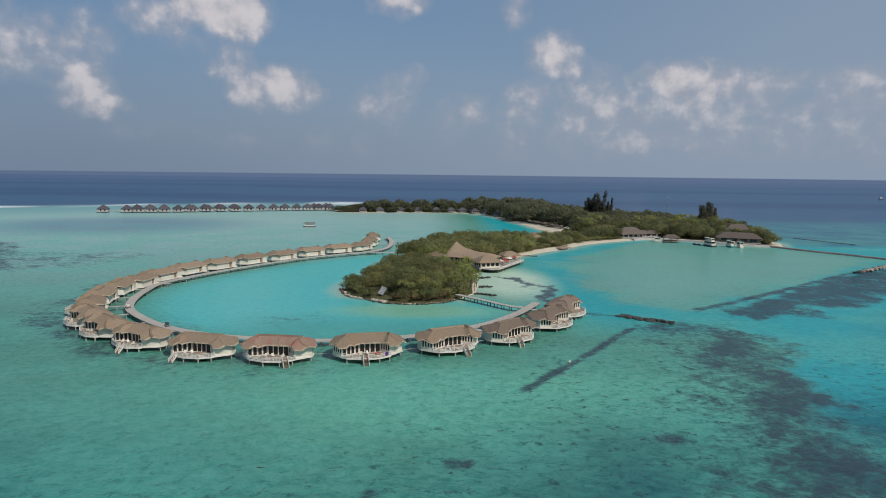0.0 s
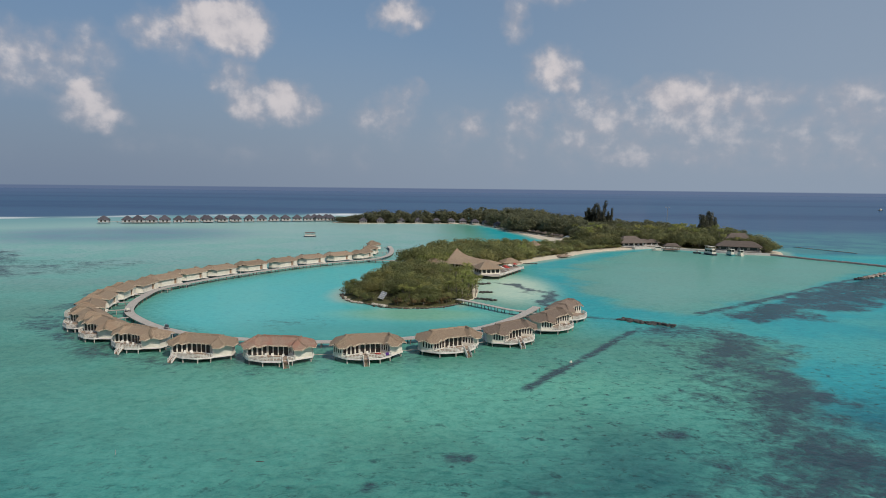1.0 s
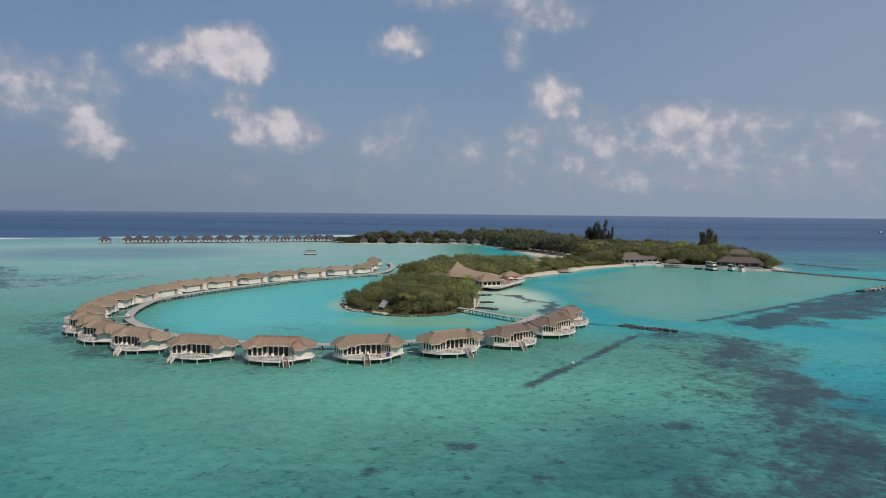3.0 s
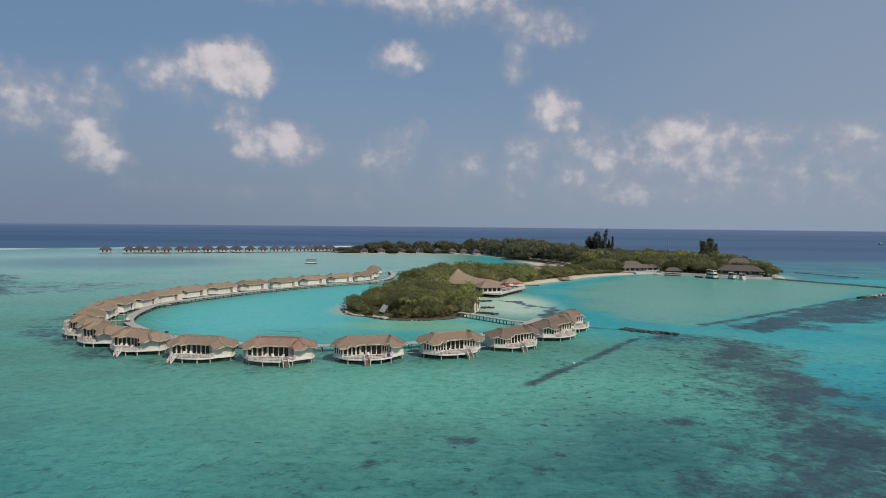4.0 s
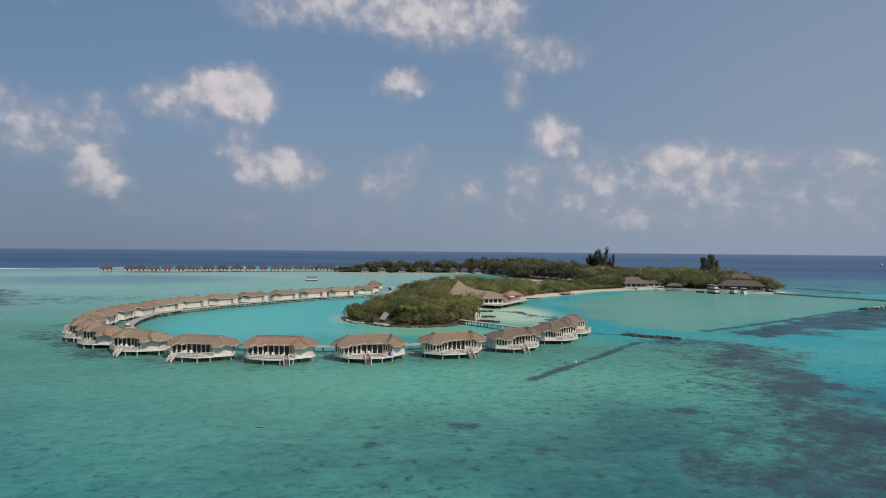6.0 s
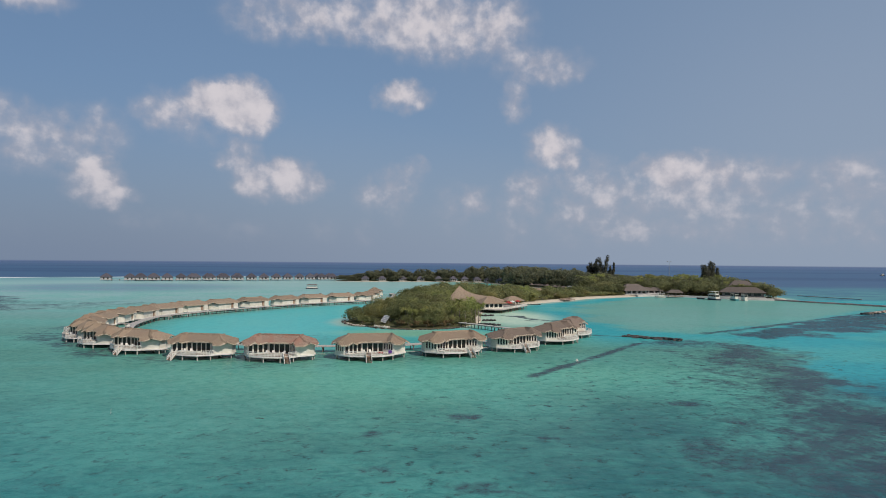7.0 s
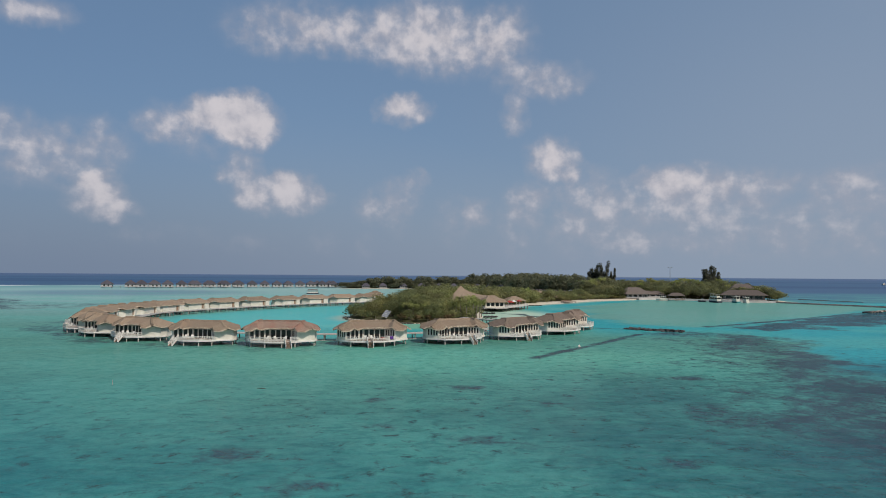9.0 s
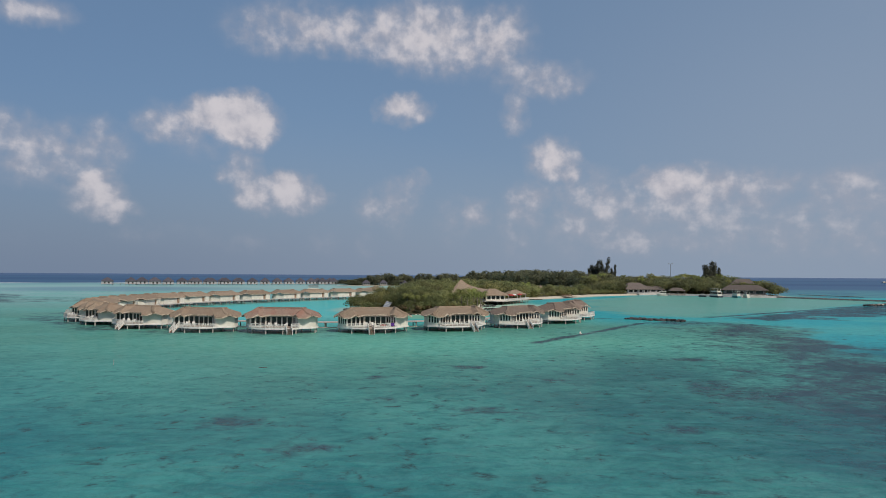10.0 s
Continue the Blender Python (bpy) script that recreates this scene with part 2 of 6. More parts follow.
def sea_surface():
    m = bpy.data.materials.new("lagoon_water")
    m.use_nodes = True
    g = Graph(m.node_tree)
    at = place(g)
    tint = g.node("ShaderNodeVertexColor")
    tint.layer_name = "bed"
    marks = g.node("ShaderNodeAttribute")
    marks.attribute_name = "marks"
    sep = g.node("ShaderNodeSeparateColor", (marks.outputs[0],))
    calm = marks.outputs["Alpha"]
    reef, patchy, foam = sep.outputs[0], sep.outputs[1], sep.outputs[2]
    flat = g.vec("MULTIPLY", at, (1.0, 1.0, 0.0))
    n1 = g.noise(flat, 0.10, 5.0, 0.62, 0.6).outputs[0]
    n2 = g.noise(flat, 0.48, 8.0, 0.74, 0.6).outputs[0]
    n3 = g.noise(flat, 0.028, 4.0, 0.6).outputs[0]
    n4 = g.noise(flat, 1.5, 4.0, 0.65).outputs[0]
    both = g.math("ADD", g.math("MULTIPLY", n1, 0.5), g.math("MULTIPLY", n2, 0.5))
    # dark coral heads and weed, thick where the reef is, plus painted villa shade
    weed_shade = g.step(g.math("ADD", reef, g.math("MULTIPLY", g.math("SUBTRACT", both, 0.5), 2.8)), 0.30, 0.95)
    heads = g.noise(g.vec("ADD", flat, (31.0, 17.0, 0.0)), 0.42, 6.0, 0.70, 0.3).outputs[0]
    spots = g.math("MULTIPLY", g.step(heads, 0.54, 0.68), patchy)
    coral = g.mix(g.step(g.math("ADD", g.math("MULTIPLY", n4, 0.5), g.math("MULTIPLY", n2, 0.5)), 0.40, 0.60), WEED_DARK, WEED_BROWN)
    c = g.mix(g.math("MULTIPLY", g.step(n3, 0.38, 0.62), g.math("MULTIPLY", calm, 0.38)), tint.outputs[0], SAND_TINT)
    c = g.mix(g.math("MULTIPLY", g.step(n2, 0.40, 0.66), g.math("MULTIPLY", calm, 0.5)), c, (0.30, 0.66, 0.68), "MULTIPLY")
    c = g.mix(g.math("MULTIPLY", g.step(n4, 0.46, 0.66), g.math("MULTIPLY", calm, 0.28)), c, (0.35, 0.70, 0.72), "MULTIPLY")
    streak = g.noise(g.vec("MULTIPLY", flat, (0.5, 1.0, 0.0)), 0.55, 6.0, 0.7, 0.8).outputs[0]
    c = g.mix(g.math("MULTIPLY", g.step(streak, 0.46, 0.68), g.math("MULTIPLY", patchy, 0.7)), c, (0.25, 0.58, 0.62), "MULTIPLY")
    c = g.mix(g.math("MULTIPLY", g.step(streak, 0.48, 0.32), g.math("MULTIPLY", patchy, 0.25)), c, (0.06, 0.34, 0.27))
    c = g.mix(spots, c, WEED_PALE)
    c = g.mix(g.math("MULTIPLY", weed_shade, 0.88), c, coral)
    c = g.mix(foam, c, (0.85, 0.87, 0.86))
    ripple = g.noise(g.vec("MULTIPLY", at, (0.55, 1.0, 0.0)), 0.62, 6.0, 0.66, 0.5).outputs[0]
    chop = g.noise(g.vec("MULTIPLY", at, (0.7, 1.0, 0.0)), 0.2, 3.0, 0.6, 0.5).outputs[0]
    fine = g.noise(g.vec("MULTIPLY", at, (0.8, 1.0, 0.0)), 3.0, 3.0, 0.6, 0.4).outputs[0]
    waves = g.math("ADD", g.math("ADD", g.math("MULTIPLY", ripple, 0.75), g.math("MULTIPLY", chop, 0.7)), g.math("MULTIPLY", fine, 0.2))
    bump = g.node("ShaderNodeBump", {"Strength": g.math("MULTIPLY", marks.outputs["Alpha"], 0.9), "Distance": WAVE, "Height": waves})
    body = g.node("ShaderNodeBsdfDiffuse", {"Color": c, "Normal": bump.outputs[0]})
    film = g.node("ShaderNodeBsdfGlossy", {"Color": (1, 1, 1, 1), "Roughness": 0.08, "Normal": bump.outputs[0]})
    fres = g.node("ShaderNodeFresnel", {"IOR": 1.33, "Normal": bump.outputs[0]})
    share = g.math("MINIMUM", g.math("MULTIPLY", fres.outputs[0], WATER_GLOSS), WATER_MOST)
    g.node("ShaderNodeOutputMaterial", (g.node("ShaderNodeMixShader", (share, body.outputs[0], film.outputs[0])).outputs[0],))
    return m


def ground_cover():
    m, g, p = surface("island_ground", 0.95, specular=0.1)
    at = place(g)
    inland = g.node("ShaderNodeAttribute")
    inland.attribute_name = "inland"
    n = g.noise(at, 0.5, 5.0, 0.65).outputs[0]
    f = g.noise(at, 5.0, 4.0, 0.6).outputs[0]
    sand = g.mix(g.step(f, 0.3, 0.7), (0.50, 0.43, 0.33), (0.66, 0.59, 0.47))
    soil = g.mix(g.step(f, 0.3, 0.7), (0.05, 0.055, 0.025), (0.13, 0.12, 0.06))
    edge = g.math("ADD", inland.outputs["Fac"], g.math("MULTIPLY", g.math("SUBTRACT", n, 0.5), 0.5))
    feed(g, p, g.mix(g.step(edge, 0.38, 0.58), sand, soil))
    relief(g, p, f, 0.4, 0.05)
    return m


WATER_GLOSS, WATER_MOST, WAVE = 0.75, 0.185, 0.3
SAND_TINT = (0.13, 0.45, 0.36)
WEED_DARK, WEED_BROWN, WEED_PALE = (0.010, 0.019, 0.036), (0.036, 0.056, 0.076), (0.020, 0.076, 0.074)
M_WATER = sea_surface()
M_GROUND = ground_cover()
M_THATCH = thatch("weathered_thatch", (0.42, 0.33, 0.235), (0.15, 0.108, 0.076), (0.27, 0.188, 0.128))
M_THATCH_RED = thatch("reddish_patched_thatch", (0.42, 0.31, 0.235), (0.14, 0.085, 0.062), (0.27, 0.125, 0.088))
M_THATCH_BROWN = thatch("darker_brown_thatch", (0.31, 0.245, 0.19), (0.115, 0.086, 0.068), (0.205, 0.150, 0.116))
M_STRAW = worn("pale_loose_straw", (0.52, 0.44, 0.34), (0.37, 0.29, 0.21), 1.2, 14.0, 0.95, 0.3, 0.02)
M_THATCH_GREY = thatch("grey_thatch", (0.20, 0.165, 0.14), (0.085, 0.068, 0.06), (0.145, 0.115, 0.098))
# bluish grey takes in the haze over the far roofs
M_THATCH_DARK = thatch("haze_grey_thatch", (0.125, 0.118, 0.135), (0.05, 0.046, 0.055), (0.09, 0.082, 0.095))
M_WHITE = worn("white_paint", (0.76, 0.72, 0.63), (0.57, 0.53, 0.44), 0.7, 5.0, 0.7, 0.1, 0.01)
M_RAIL = worn("white_painted_timber", (0.78, 0.75, 0.69), (0.60, 0.56, 0.50), 1.1, 9.0, 0.7, 0.2, 0.01)
M_PILE = worn("pale_concrete_pile", (0.50, 0.48, 0.43), (0.22, 0.21, 0.18), 1.3, 8.0, 0.9, 0.3, 0.02)
M_DARKPILE = worn("dark_timber_pile", (0.10, 0.085, 0.07), (0.22, 0.19, 0.16), 1.3, 8.0, 0.9, 0.3, 0.02)
M_DECK = planked("sunbleached_decking", (0.36, 0.32, 0.28), (0.50, 0.46, 0.41), 0.16)
M_BROWNDECK = planked("brown_decking", (0.26, 0.19, 0.14), (0.38, 0.29, 0.22), 0.16)
M_WOOD = worn("brown_timber", (0.20, 0.125, 0.08), (0.33, 0.22, 0.15), 1.2, 9.0, 0.75, 0.3, 0.02)
M_ROCK = worn("dark_rock", (0.025, 0.025, 0.026), (0.085, 0.08, 0.073), 1.1, 6.0, 0.9, 0.6, 0.08, vary=0.25)
M_BROWNROCK = worn("brown_shore_rock", (0.05, 0.041, 0.033), (0.135, 0.108, 0.085), 1.1, 6.0, 0.9, 0.6, 0.06, vary=0.25)
M_PALEROCK = worn("pale_coral_rock", (0.48, 0.43, 0.36), (0.30, 0.27, 0.22), 1.1, 6.0, 0.9, 0.6, 0.06, vary=0.2)
M_BUFFROCK = worn("buff_sea_wall_stone", (0.36, 0.29, 0.235), (0.20, 0.165, 0.14), 0.7, 5.0, 0.9, 0.5, 0.05)
# white wall greyed to stand for the shade on the far villas
M_GREYWALL = worn("shade_greyed_wall", (0.50, 0.49, 0.48), (0.34, 0.33, 0.33), 0.5, 4.0, 0.8, 0.1, 0.01)
M_CONCRETE = worn("concrete", (0.52, 0.50, 0.46), (0.36, 0.34, 0.31), 0.4, 5.0, 0.9, 0.3, 0.02)
# wet concrete; the dock house reuses it as painted shade
M_DARKCONC = worn("wet_and_shaded_concrete", (0.12, 0.11, 0.10), (0.22, 0.20, 0.18), 0.4, 5.0, 0.8, 0.3, 0.03)
M_BARK = worn("bark", (0.16, 0.13, 0.10), (0.28, 0.24, 0.20), 1.5, 9.0, 0.95, 0.6, 0.03)
M_LEAF = leafy("broad_leaves", (0.165, 0.182, 0.084), (0.235, 0.252, 0.105), (0.34, 0.345, 0.135), (0.335, 0.295, 0.12), 0.58)
M_MAINLEAF = leafy("island_leaves", (0.135, 0.146, 0.074), (0.195, 0.208, 0.092), (0.27, 0.27, 0.115), (0.265, 0.235, 0.105), 0.58)
# lightened and blued a little: distance haze put into the leaf colour
M_WOODLEAF = leafy("hazy_far_leaves", (0.125, 0.135, 0.085), (0.16, 0.172, 0.10), (0.205, 0.21, 0.115), (0.195, 0.188, 0.108), 0.6)
M_PALMLEAF = leafy("palm_leaves", (0.15, 0.18, 0.05), (0.26, 0.285, 0.085), (0.38, 0.39, 0.14), (0.36, 0.33, 0.12))
M_NEEDLE = leafy("casuarina_needles", (0.07, 0.074, 0.056), (0.10, 0.105, 0.072), (0.135, 0.136, 0.09), (0.12, 0.12, 0.08))
M_RED = worn("red_canvas", (0.42, 0.05, 0.035), (0.30, 0.035, 0.03), 0.9, 6.0, 0.85, 0.1, 0.01)
M_TEALHULL = worn("teal_hull_paint", (0.04, 0.26, 0.26), (0.03, 0.18, 0.19), 0.9, 5.0, 0.4, 0.05, 0.01)
M_DARKHULL = worn("dark_hull_paint", (0.025, 0.035, 0.05), (0.06, 0.07, 0.08), 0.9, 5.0, 0.4, 0.05, 0.01)
M_GALV = worn("galvanised_steel", (0.42, 0.43, 0.44), (0.30, 0.31, 0.32), 0.8, 6.0, 0.45, 0.05, 0.01, metal=0.7)
M_PURPLE = worn("purple_cloth", (0.10, 0.03, 0.22), (0.07, 0.02, 0.16), 1.5, 8.0, 0.9, 0.1, 0.01)


def glassy():
    m, g, p = surface("dark_window_glass", 0.06, specular=0.5)
    n = g.noise(place(g), 1.4, 3.0).outputs[0]
    feed(g, p, g.mix(n, (0.012, 0.013, 0.014), (0.045, 0.04, 0.036)))
    return m


M_GLASS = glassy()

# ---- building helpers ----


def mesh_from(name, verts, faces, material, smooth=False, turned=None):
    me = bpy.data.meshes.new(name)
    me.from_pydata([tuple(v) for v in verts], [], faces)
    me.materials.append(material)
    if smooth:
        me.shade_smooth()
    me.update()
    if turned:
        me.shade_smooth()
        me.normals_split_custom_set_from_vertices([tuple(w) for w in turned])
    return me


def part(name, bm, material, parent=None, label=""):
    """One mesh object out of a bmesh, under a thing or a part."""
    me = bpy.data.meshes.new(name)
    bmesh.ops.recalc_face_normals(bm, faces=bm.faces)
    bm.to_mesh(me)
    bm.free()
    me.materials.append(material)
    ob = new(name, me)
    ob.parent = parent
    return tagged(ob, label)


def shared(name, me, parent, m=None):
    ob = new(name, me)
    ob.parent = parent
    if m is not None:
        ob.matrix_basis = m
    return ob


def thing(name, label, category, group="", m=None):
    ob = new(name)
    ob.empty_display_size = 0.5
    if m is not None:
        ob.matrix_basis = m
    return tagged(ob, label, category, group)


def box(bm, x0, x1, y0, y1, z0, z1, m=None):
    r = bmesh.ops.create_cube(bm, size=1.0)["verts"]
    for v in r:
        v.co = Vector(((x0 + x1) / 2 + v.co.x * (x1 - x0), (y0 + y1) / 2 + v.co.y * (y1 - y0), (z0 + z1) / 2 + v.co.z * (z1 - z0)))
        if m is not None:
            v.co = m @ v.co
    return r


def beam(bm, p, q, wide, high):
    """A bar from p to q."""
    p, q = Vector(p), Vector(q)
    d = (q - p).normalized()
    side = d.cross((0, 0, 1))
    side = side.normalized() if side.length > 1e-4 else Vector((1, 0, 0))
    up = side.cross(d)
    vs = []
    for e in (p, q):
        for a, b in ((-1, -1), (1, -1), (1, 1), (-1, 1)):
            vs.append(bm.verts.new(e + side * (a * wide / 2) + up * (b * high / 2)))
    for f in ((0, 1, 2, 3), (7, 6, 5, 4), (0, 4, 5, 1), (1, 5, 6, 2), (2, 6, 7, 3), (3, 7, 4, 0)):
        bm.faces.new([vs[i] for i in f])


def pole(bm, p, q, r0, r1, n=8):
    p, q = Vector(p), Vector(q)
    d = (q - p).normalized()
    a = d.orthogonal().normalized()
    b = d.cross(a)
    rings = []
    for c, r in ((p, r0), (q, r1)):
        rings.append([bm.verts.new(c + (a * math.cos(2 * math.pi * i / n) + b * math.sin(2 * math.pi * i / n)) * r) for i in range(n)])
    for i in range(n):
        j = (i + 1) % n
        bm.faces.new((rings[0][i], rings[0][j], rings[1][j], rings[1][i]))
    bm.faces.new(rings[0][::-1])
    bm.faces.new(rings[1])


def slab(bm, outline, z0, z1):
    lo = [bm.verts.new((x, y, z0)) for x, y in outline]
    hi = [bm.verts.new((x, y, z1)) for x, y in outline]
    n = len(outline)
    bm.faces.new(lo[::-1])
    bm.faces.new(hi)
    for i in range(n):
        j = (i + 1) % n
        bm.faces.new((lo[i], lo[j], hi[j], hi[i]))


def along(points, step):
    """Even steps along a smooth curve through the points: place and heading."""
    pts = [Vector((*p, 0.0)) for p in points]
    fine = []
    for i in range(len(pts) - 1):
        a, b = pts[max(i - 1, 0)], pts[i]
        c, d = pts[i + 1], pts[min(i + 2, len(pts) - 1)]
        for k in range(16):
            t = k / 16
            fine.append(0.5 * (2 * b + (c - a) * t + (2 * a - 5 * b + 4 * c - d) * t * t + (3 * b - a - 3 * c + d) * t ** 3))
    fine.append(pts[-1])
    out, left = [], 0.0
    for p, q in zip(fine, fine[1:]):
        length = (q - p).length
        while left < length:
            out.append((p.lerp(q, left / length), (q - p).normalized()))
            left += step
        left -= length
    out.append((fine[-1], (fine[-1] - fine[-2]).normalized()))
    return out


def edge_distance(outline, x, y):
    """Signed distance of places to a closed outline, positive inside."""
    best = np.full(x.shape, 1e9)
    inside = np.zeros(x.shape, bool)
    for (ax, ay), (bx, by) in zip(outline, outline[1:] + outline[:1]):
        dx, dy = bx - ax, by - ay
        t = np.clip(((x - ax) * dx + (y - ay) * dy) / (dx * dx + dy * dy), 0, 1)
        best = np.minimum(best, np.hypot(x - ax - t * dx, y - ay - t * dy))
        if ay != by:
            inside ^= ((ay > y) != (by > y)) & (x < (bx - ax) * (y - ay) / (by - ay) + ax)
    return np.where(inside, best, -best)


def line_distance(points, x, y):
    best = np.full(x.shape, 1e9)
    for (ax, ay), (bx, by) in zip(points, points[1:]):
        dx, dy = bx - ax, by - ay
        t = np.clip(((x - ax) * dx + (y - ay) * dy) / (dx * dx + dy * dy), 0, 1)
        best = np.minimum(best, np.hypot(x - ax - t * dx, y - ay - t * dy))
    return best


def ramp(v, lo, hi):
    t = np.clip((v - lo) / (hi - lo), 0, 1)
    return t * t * (3 - 2 * t)


# ---- the plan ----
ISLET_SHORE = [(-12, 368), (-24, 338), (-29, 298), (-32, 270), (-37, 252), (-37, 240), (-33, 229), (-27, 224), (-18, 217), (-8, 216),
               (1, 220), (6, 226), (12, 237), (14, 255), (14, 274), (17, 293), (24, 308), (36, 338), (45, 352), (56, 366), (72, 384)]
MAIN_SHORE = [(87, 407), (101, 421), (124, 438), (138, 447), (153, 445), (173, 429), (186, 417), (204, 409), (214, 411), (222, 430),
              (222, 470), (216, 540), (212, 610), (160, 670), (120, 750), (60, 785), (-30, 775), (-110, 755), (-124, 730), (-118, 716)]
BAY_SHORE = [(-88, 711), (-52, 718), (-15, 723), (22, 720), (40, 703), (54, 652), (62, 600), (71, 560), (75, 528), (79, 505),
             (80, 484), (70, 450), (50, 430), (28, 412), (6, 395)]
LAND = ISLET_SHORE + MAIN_SHORE + BAY_SHORE
BOARDWALK = [(31, 214), (27, 205), (21, 194), (10, 180), (-9, 167), (-30, 162), (-51, 164), (-64, 168), (-75.5, 175), (-86, 185), (-96, 198),
             (-102, 214), (-105, 230), (-106, 241), (-104, 250), (-99.5, 263), (-92.8, 278), (-84.9, 293), (-75.8, 308), (-65.6, 323), (-53.5, 336),
             (-42, 347), (-34, 360), (-31, 378), (-32, 405), (-36, 430)]

# ---- sea and land ----


def graded(lo, hi, step, far_lo, far_hi, grow=1.13):
    mid = list(np.arange(lo, hi + 0.1, step))
    out, s, v = [], step, hi
    while v < far_hi:
        s *= grow
        v = min(v + s, far_hi)
        out.append(v)
    back, s, v = [], step, lo
    while v > far_lo:
        s *= grow
        v = max(v - s, far_lo)
        back.append(v)
    return np.array(back[::-1] + mid + out)


def make_water():
    xs = graded(-150, 270, 2.0, -4900, 4900)
    ys = graded(30, 470, 2.0, -1500, 4900)
    x, y = np.meshgrid(xs, ys)
    nx, ny = len(xs), len(ys)
    shore = edge_distance(LAND, x, y)
    ring = edge_distance([(p[0], p[1]) for p in BOARDWALK] + [(-20, 330), (0, 240)], x, y)

    # uneven natural edges
    bx = x + 3.0 * np.sin(0.09 * x + 0.13 * y) + 2.4 * np.sin(0.21 * x - 0.17 * y + 1.0) + 1.4 * np.sin(0.47 * x + 0.39 * y + 2.0) + 0.8 * np.sin(0.9 * x - 0.8 * y)
    by = y + 3.0 * np.sin(0.11 * x - 0.10 * y + 0.7) + 2.2 * np.sin(0.19 * x + 0.23 * y) + 1.3 * np.sin(0.41 * y - 0.45 * x + 1.2) + 0.8 * np.sin(0.85 * x + 0.9 * y)

    def lay(colour, over, amount):
        a = amount[..., None]
        return colour * (1 - a) + np.array(over) * a

    c = np.ones((*x.shape, 3)) * np.array(SHALLOW)
    c = lay(c, BRIGHT_SHOAL, 0.8 * ramp(-np.hypot((x - 8) / 66, (y - 124) / 28), -1.2, -0.3))
    c = lay(c, NEAR_BED, ramp(112 - y, 0, 75))
    c = lay(c, FAR_SHOAL, ramp(y, 240, 420) * ramp(-x, -30, 20))
    c = lay(c, FAR_SHOAL, 0.55 * ramp(y, 150, 300) * ramp(-x, 70, 140))
    c = lay(c, DARK_NEAR, 0.8 * ramp(x, -22, 40) * ramp(138 - y, 0, 50))
    c = lay(c, (0.02, 0.20, 0.20), 0.35 * ramp(-x, 8, 50) * ramp(135 - y, 0, 50))
    c = lay(c, LAGOON, ramp(ring, -4, 14))
    c = lay(c, LAGOON_RIM, 0.75 * ramp(ring, -2, 6) * ramp(206 - y, 0, 26) * ramp(x, -75, -40))
    lagoon_r = edge_distance([(131, 440), (71, 348), (57, 324), (52, 264), (55, 228), (65, 214), (79, 210), (90, 216), (138, 257), (185, 297), (240, 345), (210, 420)], bx, by)
    east = ramp(x - 0.18 * y, 0, 16) * ramp(y, 60, 160)
    c = lay(c, CHANNEL, ramp(x, 22, 50) * ramp(y, 165, 205))
    c = lay(c, GREY_LAGOON, ramp(lagoon_r, -4, 10))
    deep = edge_distance([(85, 187), (110, 204), (150, 226), (260, 300), (420, 330), (300, 120), (150, 40), (56, 68), (62, 88), (69, 102), (73, 113), (75, 126), (78, 140), (85, 160), (87, 174)], bx, by)
    c = lay(c, CHANNEL, ramp(deep, -6, 5))
    c = lay(c, DEEP, ramp(x - 52 - 0.12 * (y - 90), 0, 24) * ramp(140 - y, 0, 45))
    c = lay(c, DEEP, ramp(x - 88 - 0.25 * (y - 100), 0, 40) * ramp(deep, 4, 30) * 0.55)
    # the open ocean beyond the reef edge
    edge = np.interp(x, [-2000, -501, -404, -289, -154, 60, 230, 285, 406, 2000], [400, 738, 800, 870, 915, 900, 640, 625, 635, 900])
    c = lay(c, BAY, ramp(y - edge, -260, -60) * ramp(-x, 100, 190) * 0.5)
    c = lay(c, EAST_SHELF, ramp(x, 212, 236) * ramp(y, 395, 435))
    c = lay(c, LILAC, 0.75 * ramp(-np.hypot((x + 265) / 130, (y - 525) / 110), -1.1, -0.3))
    c = lay(c, OCEAN, ramp(y - edge, -45, 60))
    c = lay(c, OCEAN, ramp(-30 - y, 0, 200))
    # cloud shadows laid over the ocean as darker bands of colour
    bands = np.sin(y * 0.0075 + 1.1 * np.sin(x * 0.0016) + 0.7 * np.sin(x * 0.0047 + 2.0)) + 0.5 * np.sin(y * 0.019 + 1.3 * np.sin(x * 0.0031))
    c = lay(c, OCEAN_CLOUD_SHADE, 0.55 * ramp(bands, -0.1, 1.2) * ramp(y - edge, 0, 90))
    # horizon haze put into the colour of the distant sea
    c = lay(c, OCEAN_HAZE, 0.75 * ramp(np.hypot(x, y), 1400, 4600))
    c = lay(c, PALE_SAND, 0.85 * ramp(shore, -9, -0.5) * (y < 800) * (1 - 0.75 * ramp(230 - y, 0, 8) * (x < 6)))
    c = lay(c, COVE_SAND, 0.95 * ramp(-np.hypot((x - 27) / 21, (y - 266) / 48), -1.15, -0.4))

    c = lay(c, YELLOW_SAND, 0.55 * ramp(-np.hypot((x + 8) / 32, (y - 206) / 13), -1.15, -0.4))
    # reef amount, which also holds the shade painted along the villas
    reef = np.zeros_like(x)

    def bed(amount):
        np.maximum(reef, amount, out=reef)

    bed(0.95 * ramp(1.35 - line_distance([(17, 129), (22, 137), (28, 145), (38, 160), (47, 174), (54, 184)], x, y), -1.2, 1.0))
    bed(0.85 * ramp(2.0 - line_distance([(84, 212), (92, 218), (138, 256), (185, 297), (195, 303)], x, y), -1.5, 1.0))
